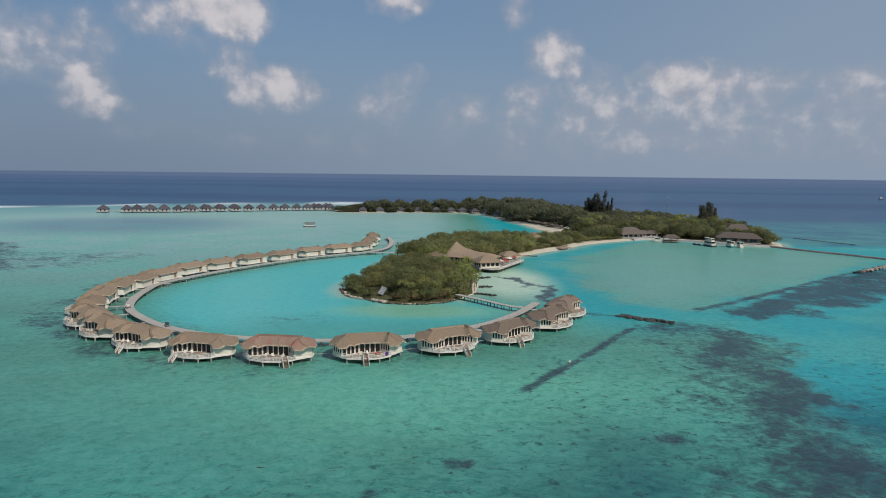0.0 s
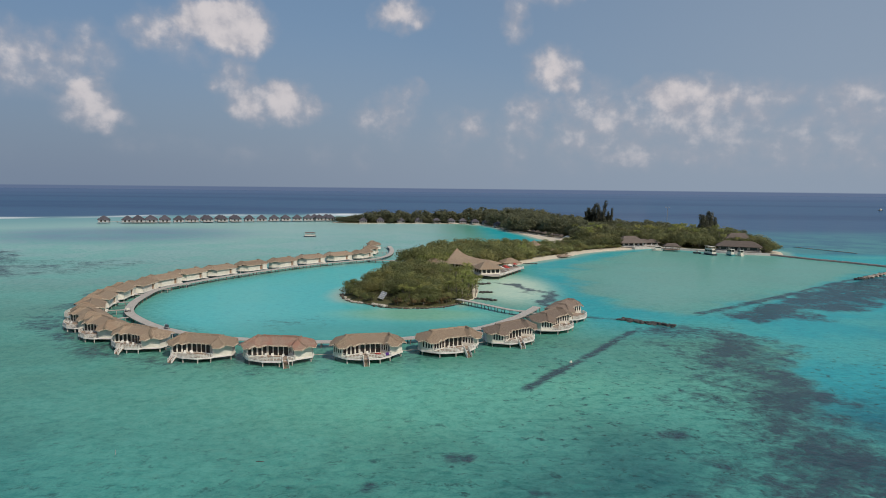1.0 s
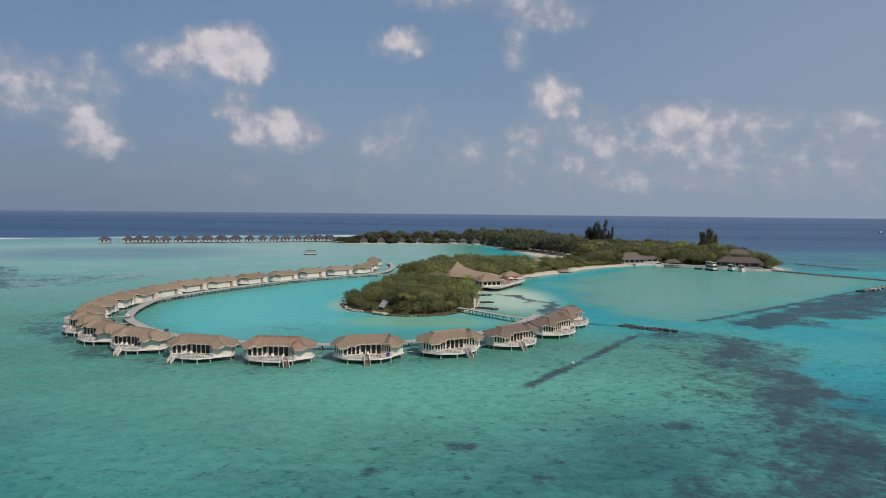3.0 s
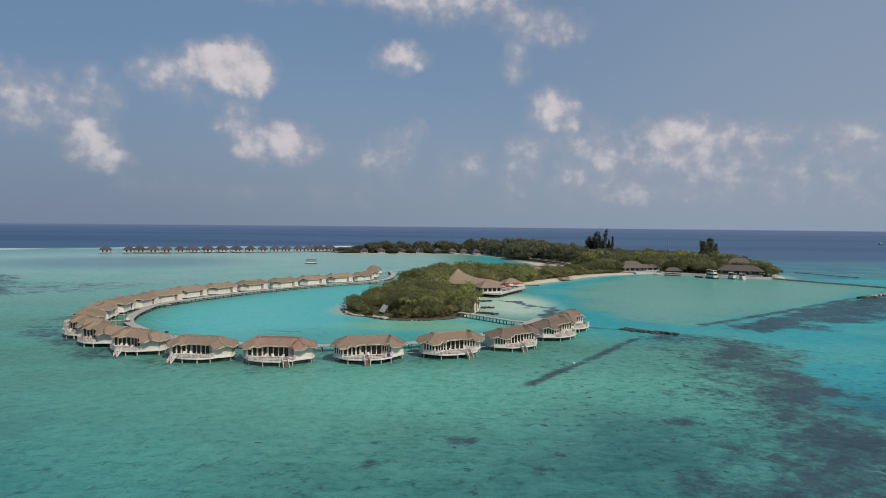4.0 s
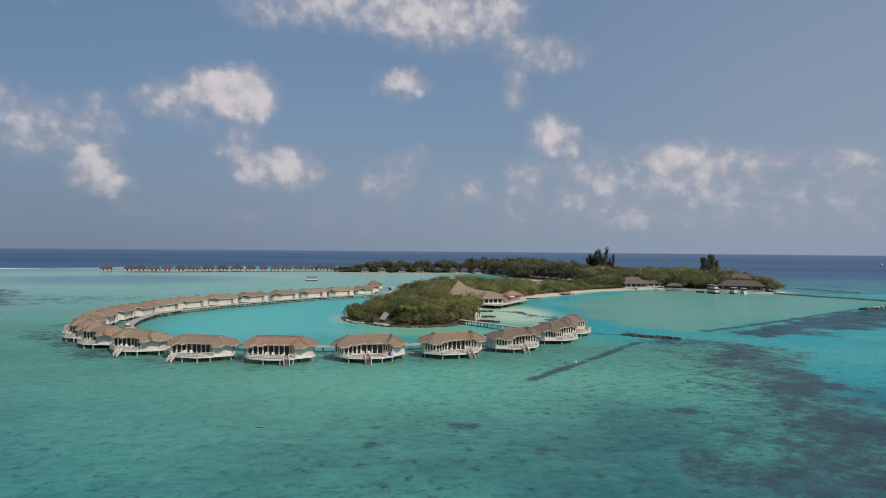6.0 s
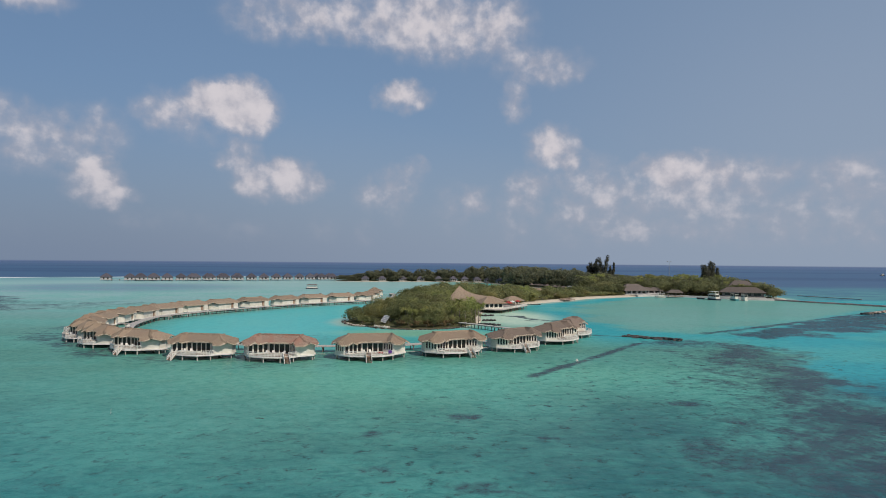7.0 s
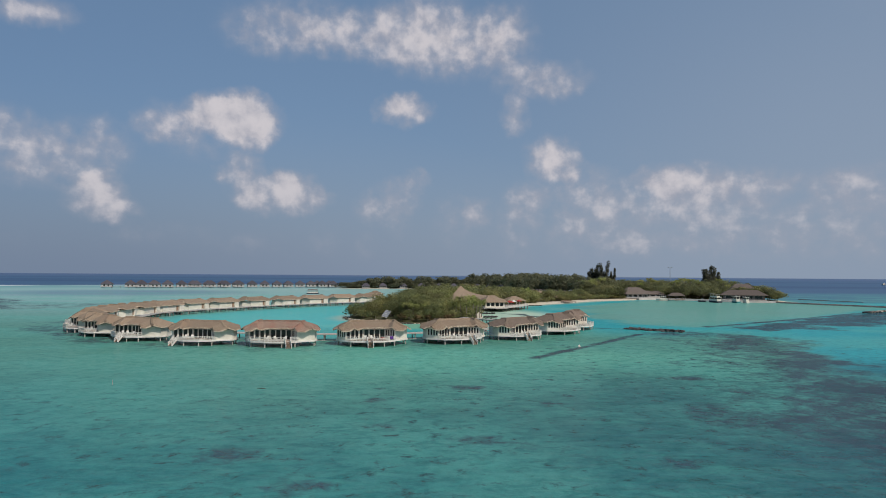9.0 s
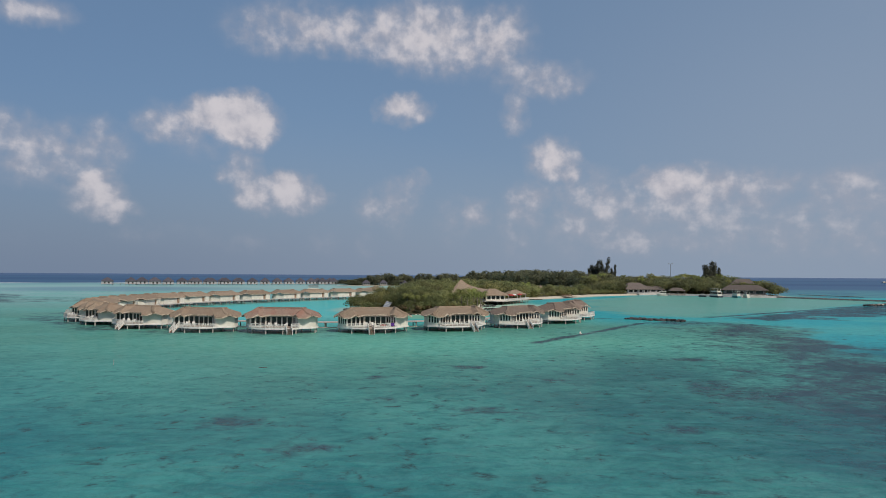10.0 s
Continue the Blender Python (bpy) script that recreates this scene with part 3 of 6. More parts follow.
    bed(0.95 * ramp(3.8 - line_distance([(28, 275), (32.5, 263), (36, 251), (39, 239), (41, 229)], bx, by), -2.5, 2.5))
    bed(0.92 * ramp(edge_distance([(86, 212), (92, 217), (134, 252), (190, 299), (226, 328), (245, 312), (202, 272), (162, 236), (131, 216), (115, 199), (98, 196), (89, 204)], bx, by), -5, 6))
    bed(0.54 * ramp(edge_distance([(58, 193), (68, 190), (79, 176), (82, 160), (74, 150), (78, 130), (76, 105), (70, 70), (30, 40), (24, 75), (42, 110), (51, 140), (53, 173)], bx, by), -9, 8))
    bed(0.78 * ramp(11 - line_distance([(66, 191), (79, 178), (75, 160), (71, 148), (69, 132), (64, 110), (54, 86), (44, 62)], bx, by), -10, 9) * (deep < 2))
    bed(0.75 * ramp(1.6 - line_distance([(39, 206), (47, 203), (56, 201)], x, y), -1.4, 1.0))
    bed(0.55 * ramp(4.5 - line_distance([(62, 193), (72, 186), (84, 178), (88, 176)], x, y), -4, 3))
    # villa shade and reflection put into the bed colour, along with some reef
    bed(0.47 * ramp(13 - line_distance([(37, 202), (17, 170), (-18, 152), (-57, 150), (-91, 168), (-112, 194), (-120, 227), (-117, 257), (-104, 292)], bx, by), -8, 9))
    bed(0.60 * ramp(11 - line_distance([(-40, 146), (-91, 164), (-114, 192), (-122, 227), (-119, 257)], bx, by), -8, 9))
    bed(0.45 * ramp(-np.hypot((x + 72) / 9, (y - 182) / 6), -1.2, -0.4))
    bed(0.42 * ramp(-np.hypot((x + 45) / 16, (y - 190) / 14), -1.2, -0.3))
    bed(0.70 * ramp(edge_distance([(-290, 388), (-252, 388), (-217, 330), (-185, 280), (-230, 270), (-300, 330)], x, y), -10, 6))
    bed(0.47 * ramp(edge_distance([(-260, 340), (-150, 345), (-160, 290), (-230, 270)], x, y), -20, 10))
    for px, py, r in ((3, 95, 3.0), (38, 105, 3.5), (-20, 58, 3.4), (-8, 70, 2.4), (-12, 50, 3.0), (-10, 85, 2.2), (2.5, 65, 2.8), (14, 84, 2.5), (7, 63, 2.0), (20, 58, 3.0)):
        bed(0.74 * ramp(r - np.hypot(x - px, (y - py) * 1.2), -1.6, 1.6))
    patchy = np.clip(0.20 + 0.80 * ramp(x + 0.25 * (140 - y), -25, 45) * ramp(180 - y, 0, 40) + 0.55 * ramp(118 - y, 0, 50), 0, 0.95)
    patchy = np.where((ring > 0) | (y > 260), 0.14, patchy) * (1 - ramp(y, 300, 420))
    surf = np.maximum(0, 1 - np.abs(y - edge - 4 - 6 * np.sin(x * 0.03)) / 17.0) * ramp(-x, 60, 160) * ramp(x, -1900, -1200)
    foam = np.clip(1.3 * surf * (0.7 + 0.3 * np.sin(x * 0.11 + np.sin(x * 0.031) * 4)), 0, 0.9)

    idx = np.arange(nx * ny).reshape(ny, nx)
    faces = np.stack([idx[:-1, :-1], idx[:-1, 1:], idx[1:, 1:], idx[1:, :-1]], -1).reshape(-1, 4)
    me = bpy.data.meshes.new("sea")
    me.from_pydata(np.stack([x.ravel(), y.ravel(), np.zeros(nx * ny)], 1).tolist(), [], faces.tolist())
    chop = 1.0 - 0.93 * ramp(y, 380, 700) - 0.6 * ramp(ring, 0, 20) * ramp(y, 150, 170)
    chop = chop + 1.0 * ramp(x, 25, 70) * ramp(140 - y, 0, 50)
    chop = np.maximum(0.05, chop - 0.65 * ramp(lagoon_r, 0, 25) - 0.55 * ramp(-np.hypot((x - 27) / 21, (y - 266) / 48), -1.15, -0.4))
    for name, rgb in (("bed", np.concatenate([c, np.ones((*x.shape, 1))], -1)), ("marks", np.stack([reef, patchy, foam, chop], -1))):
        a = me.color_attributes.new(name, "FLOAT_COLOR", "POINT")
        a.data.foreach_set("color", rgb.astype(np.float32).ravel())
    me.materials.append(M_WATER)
    me.shade_smooth()
    return tagged(new("water", me), "turquoise lagoon water over sand and dark reef, blue ocean beyond", "water", kind="structure")


SHALLOW = (0.092, 0.278, 0.205)
BRIGHT_SHOAL = (0.155, 0.475, 0.34)
FAR_SHOAL = (0.295, 0.465, 0.435)
LAGOON = (0.078, 0.465, 0.455)
LAGOON_RIM = (0.055, 0.31, 0.275)
GREY_LAGOON = (0.145, 0.345, 0.29)
CHANNEL = (0.016, 0.355, 0.385)
DEEP = (0.001, 0.055, 0.105)
DARK_NEAR = (0.014, 0.105, 0.118)
NEAR_BED = (0.018, 0.185, 0.185)
EAST_SHELF = (0.05, 0.17, 0.235)
LILAC = (0.15, 0.235, 0.33)
BAY = (0.06, 0.26, 0.30)
OCEAN = (0.042, 0.102, 0.200)
OCEAN_CLOUD_SHADE = (0.022, 0.058, 0.146)
OCEAN_HAZE = (0.088, 0.136, 0.250)
COVE_SAND = (0.54, 0.66, 0.50)
PALE_SAND = (0.40, 0.47, 0.37)
YELLOW_SAND = (0.30, 0.45, 0.215)
make_water()


def make_land():
    xs, ys = np.arange(-134, 234, 2.0), np.arange(208, 790, 2.0)
    x, y = np.meshgrid(xs, ys)
    d = edge_distance(LAND, x, y)
    h = np.where(d > 0, 1.3 * (1 - np.exp(-d / 7.0)), 0.16 * d)
    keep = d > -7
    idx = -np.ones(x.shape, int)
    idx[keep] = np.arange(keep.sum())
    q = np.stack([idx[:-1, :-1], idx[:-1, 1:], idx[1:, 1:], idx[1:, :-1]], -1).reshape(-1, 4)
    q = q[(q >= 0).all(1)]
    me = bpy.data.meshes.new("island")
    me.from_pydata(np.stack([x[keep], y[keep], h[keep]], 1).tolist(), [], q.tolist())
    # beaches: broad on the bay and the strip, narrow round the islet
    sandy = 0.5 + 3.0 * ramp(x, 9, 13) * ramp(y, 232, 240) + 4.2 * ramp(y, 330, 380) - 2.8 * ramp(y, 670, 700) + 15.0 * ramp(y, 460, 490) * ramp(-x, -115, -95) * ramp(-y, -640, -580)
    inland = np.clip(d / sandy * 0.5, 0, 1)
    a = me.attributes.new("inland", "FLOAT", "POINT")
    a.data.foreach_set("value", inland[keep].astype(np.float32))
    me.materials.append(M_GROUND)
    me.shade_smooth()
    return tagged(new("ground", me), "low coral island with pale sand beaches and dark soil", "ground", kind="structure")


make_land()

# ---- boardwalk and bridges ----


def boardwalk(name, label, points, wide, top, pile_step, deck_mat, pile_mat, group="", rails=False):
    walkway = thing(name, label, "boardwalk", group)
    bm = bmesh.new()
    uneven = random.Random(len(points))
    last = None
    for c, d in along(points, 1.0):
        n = Vector((-d.y, d.x, 0))
        z = top + uneven.uniform(-0.012, 0.012)
        ring = [bm.verts.new((c.x + n.x * s * wide / 2, c.y + n.y * s * wide / 2, zz)) for s, zz in ((-1, z), (1, z), (1, z - 0.22), (-1, z - 0.22))]
        if last:
            for i in range(4):
                bm.faces.new((last[i], last[(i + 1) % 4], ring[(i + 1) % 4], ring[i]))
        else:
            bm.faces.new(ring)
        last = ring
    bm.faces.new(last[::-1])
    part("deck", bm, deck_mat, walkway)
    stem = bmesh.new()
    pole(stem, (0, 0, -1.2), (0, 0, top - 0.3), 0.13, 0.12, 8)
    base = part("stilt", stem, pile_mat, walkway)
    cap = bmesh.new()
    box(cap, -0.14, 0.14, -wide / 2 + 0.1, wide / 2 - 0.1, top - 0.42, top - 0.215)
    base_cap = part("crossbeam", cap, pile_mat, walkway)
    first = True
    for c, d in along(points, pile_step)[:-1]:
        n = Vector((-d.y, d.x, 0))
        turn = math.degrees(math.atan2(d.y, d.x))
        for s in (-1, 1):
            p = c + n * (s * (wide / 2 - 0.35))
            if first and s == -1:
                base.matrix_basis = pose(p.x, p.y, 0)
            else:
                shared("stilt", base.data, walkway, pose(p.x, p.y, 0))
        if first:
            base_cap.matrix_basis = pose(c.x, c.y, 0, 0, 0, turn)
            first = False
        else:
            shared("crossbeam", base_cap.data, walkway, pose(c.x, c.y, 0, 0, 0, turn))
    return walkway


boardwalk("boardwalk", "long curved sun-bleached timber boardwalk on stilts in the lagoon", BOARDWALK, 2.7, 1.5, 4.5, M_DECK, M_DARKPILE)
boardwalk("footbridge", "narrow pale footbridge on stilts between boardwalk and islet", [(5, 227), (13, 218), (21, 208.5), (26, 205.5)], 2.0, 1.55, 3.2, M_DECK, M_DARKPILE)
boardwalk("footbridge", "pale timber footbridge on stilts joining boardwalk and islet", [(-40, 347.5), (-32, 346.5), (-24, 346)], 2.0, 1.45, 4.0, M_DECK, M_DARKPILE)

# ---- water villas ----


def spread(outline, n):
    """n even steps round a closed outline."""
    pts = [Vector((*p, 0)) if len(p) == 2 else Vector(p) for p in outline]
    lens = [(b - a).length for a, b in zip(pts, pts[1:] + pts[:1])]
    total, out = sum(lens), []
    for k in range(n):
        s = total * k / n
        i = 0
        while s > lens[i]:
            s -= lens[i]
            i += 1
        out.append(pts[i].lerp(pts[(i + 1) % len(pts)], s / lens[i]))
    return out


def thatch_roof(outline, ridge_a, ridge_b, eave, top, rows=9, n=110, seed=0, sag=0.92, thick=0.28, ragged=0.09, shape=None):
    """A thick thatched roof: courses from a ragged eave up to a ridge, or over a shape that gives the height."""
    rng = random.Random(seed)
    a, b = Vector((*ridge_a, 0)), Vector((*ridge_b, 0))
    rim = spread(outline, n)
    lift = [p.z for p in rim]
    rim = [Vector((p.x, p.y, 0)) for p in rim]
    verts, faces = [], []

    def ridge_of(p):
        d = b - a
        t = max(0.0, min(1.0, (p - a).dot(d) / max(d.length_squared, 1e-6)))
        return a + d * t

    for k in range(rows + 1):
        f = k / rows
        for i, p in enumerate(rim):
            r = ridge_of(p)
            q = p.lerp(r, f)
            ez = eave + lift[i] + (0.0 if k else rng.uniform(-ragged, ragged * 0.4))
            z = shape(q.x, q.y) + (0.0 if k else rng.uniform(-ragged, ragged * 0.4)) if shape else ez + (top - ez) * f ** sag
            z += noise.noise(Vector((q.x * 0.9 + seed * 7, q.y * 0.9, 0))) * (0.07 if shape else 0.13) * min(1, f * 4)
            if k == 0:
                q = q + (p - r).normalized() * rng.uniform(-ragged, ragged)
            verts.append((q.x, q.y, z))
    for k in range(rows):
        for i in range(n):
            j = (i + 1) % n
            faces.append((k * n + i, k * n + j, (k + 1) * n + j, (k + 1) * n + i))
    lo = len(verts)
    for f, dz in ((0.03, -thick), (0.35, -thick * 0.7)):
        for i, p in enumerate(rim):
            q = p.lerp(ridge_of(p), f)
            e = eave + lift[i]
            verts.append((q.x, q.y, (shape(q.x, q.y) if shape else e + (top - e) * f ** sag) + dz))
    for i in range(n):
        j = (i + 1) % n
        faces.append((i, lo + i, lo + j, j))
        faces.append((lo + i, lo + n + i, lo + n + j, lo + j))
    return verts, faces


def window_mesh(wide, high):
    bm = bmesh.new()
    t = 0.07
    box(bm, -wide / 2, -wide / 2 + t, -0.06, 0.06, 0, high)
    box(bm, wide / 2 - t, wide / 2, -0.06, 0.06, 0, high)
    box(bm, -wide / 2 + t, wide / 2 - t, -0.06, 0.06, 0, t)
    box(bm, -wide / 2 + t, wide / 2 - t, -0.06, 0.06, high - t, high)
    return bm


def pane_mesh(wide, high):
    bm = bmesh.new()
    box(bm, -wide / 2 + 0.07, wide / 2 - 0.07, -0.015, 0.015, 0.07, high - 0.07)
    return bm


def wall_run(bm, p, q, z0, z1, gaps, thick=0.16):
    """A straight wall from p to q with openings (start, width, sill, head) that go right through."""
    p, q = Vector((*p, 0)), Vector((*q, 0))
    d = (q - p)
    m = Matrix.Translation(p) @ Matrix.Rotation(math.atan2(d.y, d.x), 4, "Z")
    x = 0.0
    for s, w, sill, head in sorted(gaps):
        if s > x:
            box(bm, x, s, -thick / 2, thick / 2, z0, z1, m)
        if sill > z0:
            box(bm, s, s + w, -thick / 2, thick / 2, z0, sill, m)
        if head < z1:
            box(bm, s, s + w, -thick / 2, thick / 2, head, z1, m)
        x = s + w
    if d.length > x:
        box(bm, x, d.length, -thick / 2, thick / 2, z0, z1, m)
    bmesh.ops.remove_doubles(bm, verts=bm.verts, dist=0.0005)
    return m


def rail_run(bm, p, q, z, high=0.85):
    p, q = Vector((*p, z)), Vector((*q, z))
    n = max(1, round((q - p).length / 0.32))
    beam(bm, p + Vector((0, 0, high)), q + Vector((0, 0, high)), 0.11, 0.07)
    beam(bm, p + Vector((0, 0, high * 0.6)), q + Vector((0, 0, high * 0.6)), 0.05, 0.09)
    beam(bm, p + Vector((0, 0, 0.22)), q + Vector((0, 0, 0.22)), 0.05, 0.09)
    for i in range(n + 1):
        c = p.lerp(q, i / n)
        beam(bm, c, c + Vector((0, 0, high)), 0.09 if i % 4 == 0 else 0.05, 0.09 if i % 4 == 0 else 0.05)


FLOOR, EAVE, RIDGE = 1.3, 3.5, 5.3
PLAN = [(-7.5, 0.6), (-7.7, -1.5), (-6.0, -3.9), (-2.0, -1.9), (2.8, -1.9), (4.7, -4.0), (7.7, -1.2), (7.5, 0.6), (5.2, 3.7), (-5.2, 3.7)]


def villa_roof(x, y):
    """Roof height over the villa: a main hip with a pavilion hip over each wing."""
    z = 5.16 - max(0.38 * abs(y - 0.5), 0.5 * (abs(x) - 4.4))
    for side in (-1, 1):
        dx, dy = (x - side * 4.9) * side, y - 0.1
        ahead = min(0.0, dy + 1.8)
        fall = max(0.0, 0.95 * dx, 0.4 * dx - 1.2 * ahead, -1.5 * dx - 0.5 * ahead, 0.95 * dy - 0.2 * dx)
        z = max(z, 5.30 - 0.52 * fall)
    return z


def eave_fringe(rim, seed):
    """Loose straw hanging from the eave, tuft by tuft."""
    rng = random.Random(seed)
    verts, faces = [], []
    pts = spread(rim, 420)
    for k, p in enumerate(pts):
        q = pts[(k + 1) % len(pts)]
        d = (q - p).normalized()
        out = Vector((d.y, -d.x, 0)) * (1 if Vector((d.y, -d.x, 0)).dot(p) > 0 else -1)
        z = villa_roof(p.x, p.y)
        drop, kick, i = rng.uniform(0.12, 0.30), rng.uniform(0.0, 0.14), len(verts)
        for w, o, dz in ((0.0, -0.10, 0.05), (0.26, -0.10, 0.05), (0.2, kick, -drop), (0.06, kick, -drop * 0.8)):
            e = p + d * (w + rng.uniform(-0.03, 0.03)) + out * o
            verts.append((e.x, e.y, z + dz))
        faces.append((i, i + 1, i + 2, i + 3))
    return verts, faces


DECK_EDGE = [Vector(p) for p in ((-6.1, -4.4), (-5.0, -5.6), (-1.5, -6.75), (2.2, -6.55), (4.7, -5.0), (5.0, -4.15))]


def water_villa(seed, stair_at=None, straw=None, label="white overwater villa with brown thatched roof on stilts"):
    """stair_at: which side of the deck the stair leaves, and how far along it."""
    villa = thing("water_villa", label, "villa", "water villas along the boardwalk")
    straw = straw or M_THATCH
    bm = bmesh.new()
    slab(bm, [(-7.95, -1.6), (-6.3, -4.1), *[(p.x, p.y) for p in DECK_EDGE], (7.95, -1.3), (7.75, 0.7), (5.4, 4.0), (-1.6, 4.0), (-1.7, 4.7), (-5.5, 4.7), (-7.75, 0.7)], FLOOR - 0.34, FLOOR)
    part("floor_slab", bm, M_RAIL, villa)
    bm = bmesh.new()
    slab(bm, [*[(p.x * 0.97, p.y + 0.15) for p in DECK_EDGE], (2.8, -2.05), (-1.9, -2.05)], FLOOR + 0.004, FLOOR + 0.03)
    part("deck", bm, M_BROWNDECK, villa, "weathered brown deck boards")
    # walls with real openings
    openings = []
    runs = [(1, 2, 4, 0.52, 0.55, 2.1), (2, 3, 4, 0.86, 0.1, 2.12), (3, 4, 4, 1.04, 0.02, 2.12), (4, 5, 4, 0.5, 0.7, 2.08)]
    for i in range(len(PLAN)):
        p, q = PLAN[i], PLAN[(i + 1) % len(PLAN)]
        gaps = []
        length = math.dist(p, q)
        for a, b, count, wide, sill, head in runs:
            if a == i:
                room = (length - count * wide) / (count + 1)
                gaps = [(room + k * (wide + room), wide, FLOOR + sill, FLOOR + head) for k in range(count)]
        wall = bmesh.new()
        m = wall_run(wall, p, q, FLOOR, EAVE - 0.05, gaps)
        for s, w, sill, head in gaps:
            openings.append((m @ pose(s + w / 2, 0, sill), w, head - sill, i))
        part("wall", wall, M_WHITE, villa)
    made = {}
    for m, w, h, i in openings:
        key = (round(w, 2), round(h, 2))
        kind = "door" if i == 3 else "window"
        if key not in made:
            f = part(kind, window_mesh(w, h), M_RAIL, villa)
            g = part("pane", pane_mesh(w, h), M_GLASS, f, "dark glass")
            made[key] = (f.data, g.data)
            f.matrix_basis = m
        else:
            f = shared(kind, made[key][0], villa, m)
            shared("pane", made[key][1], f)
    # unseen ceiling, added only to block light and keep the rooms dark
    bm = bmesh.new()
    slab(bm, [(x * 0.97, y * 0.97) for x, y in PLAN], EAVE - 0.14, EAVE - 0.07)
    part("unseen_ceiling", bm, M_WHITE, villa)
    # piles
    stem = bmesh.new()
    pole(stem, (0, 0, -1.5), (0, 0, FLOOR - 0.4), 0.16, 0.15, 8)
    first = None
    for x, y in ((-7.3, 0.6), (-7.5, -1.3), (-5.0, -5.1), (-1.5, -6.4), (2.1, -6.2), (4.5, -4.8), (7.5, -1.1), (7.3, 0.7), (5.1, 3.6), (-2.2, 4.3), (-5.1, 4.3), (1.5, 3.7), (0.0, 0.0), (-4.0, 0.0), (4.2, 0.0)):
        if first is None:
            first = part("stilt", stem, M_PILE, villa, "pale concrete stilt")
            first.matrix_basis = pose(x, y, 0)
        else:
            shared("stilt", first.data, villa, pose(x, y, 0))
    # railing and stair
    for k in range(len(DECK_EDGE) - 1):
        bm = bmesh.new()
        p, q = DECK_EDGE[k] + Vector((0, 0.12)), DECK_EDGE[k + 1] + Vector((0, 0.12))
        if stair_at and stair_at[0] == k:
            d = (q - p).normalized()
            c = p.lerp(q, stair_at[1])
            rail_run(bm, p, c - d * 0.6, FLOOR)
            part("railing", bm, M_RAIL, villa, "white timber railing")
            bm = bmesh.new()
            rail_run(bm, c + d * 0.6, q, FLOOR)
            foot = pose(c.x, c.y - 0.12, 0, 0, 0, math.degrees(math.atan2(d.y, d.x)))
        else:
            rail_run(bm, p, q, FLOOR)
        part("railing", bm, M_RAIL, villa, "white timber railing")
    if stair_at:
        bm = bmesh.new()
        for side in (-0.55, 0.55):
            beam(bm, (side, -0.04, FLOOR - 0.1), (side, -1.75, -0.35), 0.07, 0.26)
        beam(bm, (-0.55, -0.06, FLOOR - 0.15), (0.55, -0.06, FLOOR - 0.15), 0.06, 0.12)
        stair = part("stair", bm, M_WOOD, villa, "brown timber stair down to the water")
        stair.matrix_basis = foot
        bm = bmesh.new()
        box(bm, -0.51, 0.51, -0.13, 0.13, -0.05, 0.0)
        step = part("tread", bm, M_WOOD, stair)
        step.matrix_basis = pose(0, -0.21, FLOOR - 0.16)
        for k in range(1, 8):
            f = (k + 0.5) / 8
            shared("tread", step.data, stair, pose(0, -0.12 - 1.5 * f, FLOOR - 0.07 - 1.5 * f))
        for side in (-0.58, 0.58):
            bm = bmesh.new()
            beam(bm, (side, -0.02, FLOOR + 0.9), (side, -1.55, 0.6), 0.1, 0.1)
            beam(bm, (side, -0.02, FLOOR + 0.5), (side, -1.55, 0.2), 0.06, 0.12)
            beam(bm, (side, -0.02, FLOOR + 0.15), (side, -1.55, -0.15), 0.06, 0.2)
            for y, z in ((-0.1, 1.3), (-0.5, 0.95), (-1.0, 0.5), (-1.5, 0.05)):
                beam(bm, (side, y, z - 0.15), (side, y, z + 0.95), 0.09, 0.09)
            part("handrail", bm, M_RAIL, villa, "white stair handrail").matrix_basis = foot
    # entry porch on the boardwalk side
    bm = bmesh.new()
    box(bm, -5.3, -2.9, 3.62, 4.3, FLOOR, EAVE - 0.1)
    box(bm, -5.4, -2.8, 3.62, 4.4, EAVE - 0.1, EAVE - 0.02)
    part("entry_porch", bm, M_WHITE, villa)
    bm = bmesh.new()
    box(bm, -2.75, -1.75, 3.79, 3.87, FLOOR + 0.02, FLOOR + 2.0)
    box(bm, -2.0, -1.9, 3.87, 3.93, FLOOR + 0.9, FLOOR + 1.1)
    part("entry_door", bm, M_WOOD, villa, "brown timber door")
    # roof
    rim = [(-8.7, -1.9), (-8.4, 0.8), (-6.0, 4.4), (6.0, 4.4), (8.4, 0.8), (8.7, -1.7), (6.6, -4.3), (5.0, -4.75), (2.9, -3.0), (-1.9, -3.0), (-5.0, -4.75), (-6.6, -4.4)]
    v, f = thatch_roof(rim, (-4.9, 0.4), (4.9, 0.4), EAVE, RIDGE, rows=14, n=150, seed=seed, ragged=0.05, shape=villa_roof)
    roof = new("roof", mesh_from("roof", v, f, straw))
    roof.parent = villa
    tagged(roof, "thick ragged brown thatch")
    v, f = eave_fringe([(x, y, 0) for x, y in rim], seed + 70)
    fringe = new("eave_fringe", mesh_from("eave_fringe", v, f, M_STRAW))
    fringe.parent = villa
    tagged(fringe, "pale loose straw along the eave")
    rng = random.Random(seed + 40)
    for line in ([(-4.9, 0.2), (-2.5, 0.5), (0, 0.5), (2.5, 0.5), (4.9, 0.2)], [(4.9, 0.2), (4.9, -1.7)], [(-4.9, 0.2), (-4.9, -1.7)], [(4.9, -1.7), (6.2, -2.7), (7.5, -3.2)], [(-4.9, -1.7), (-6.2, -2.7), (-7.5, -3.3)]):
        bm = bmesh.new()
        last = None
        for c, d in along(line, 0.45):
            n = Vector((-d.y, d.x, 0))
            ring = []
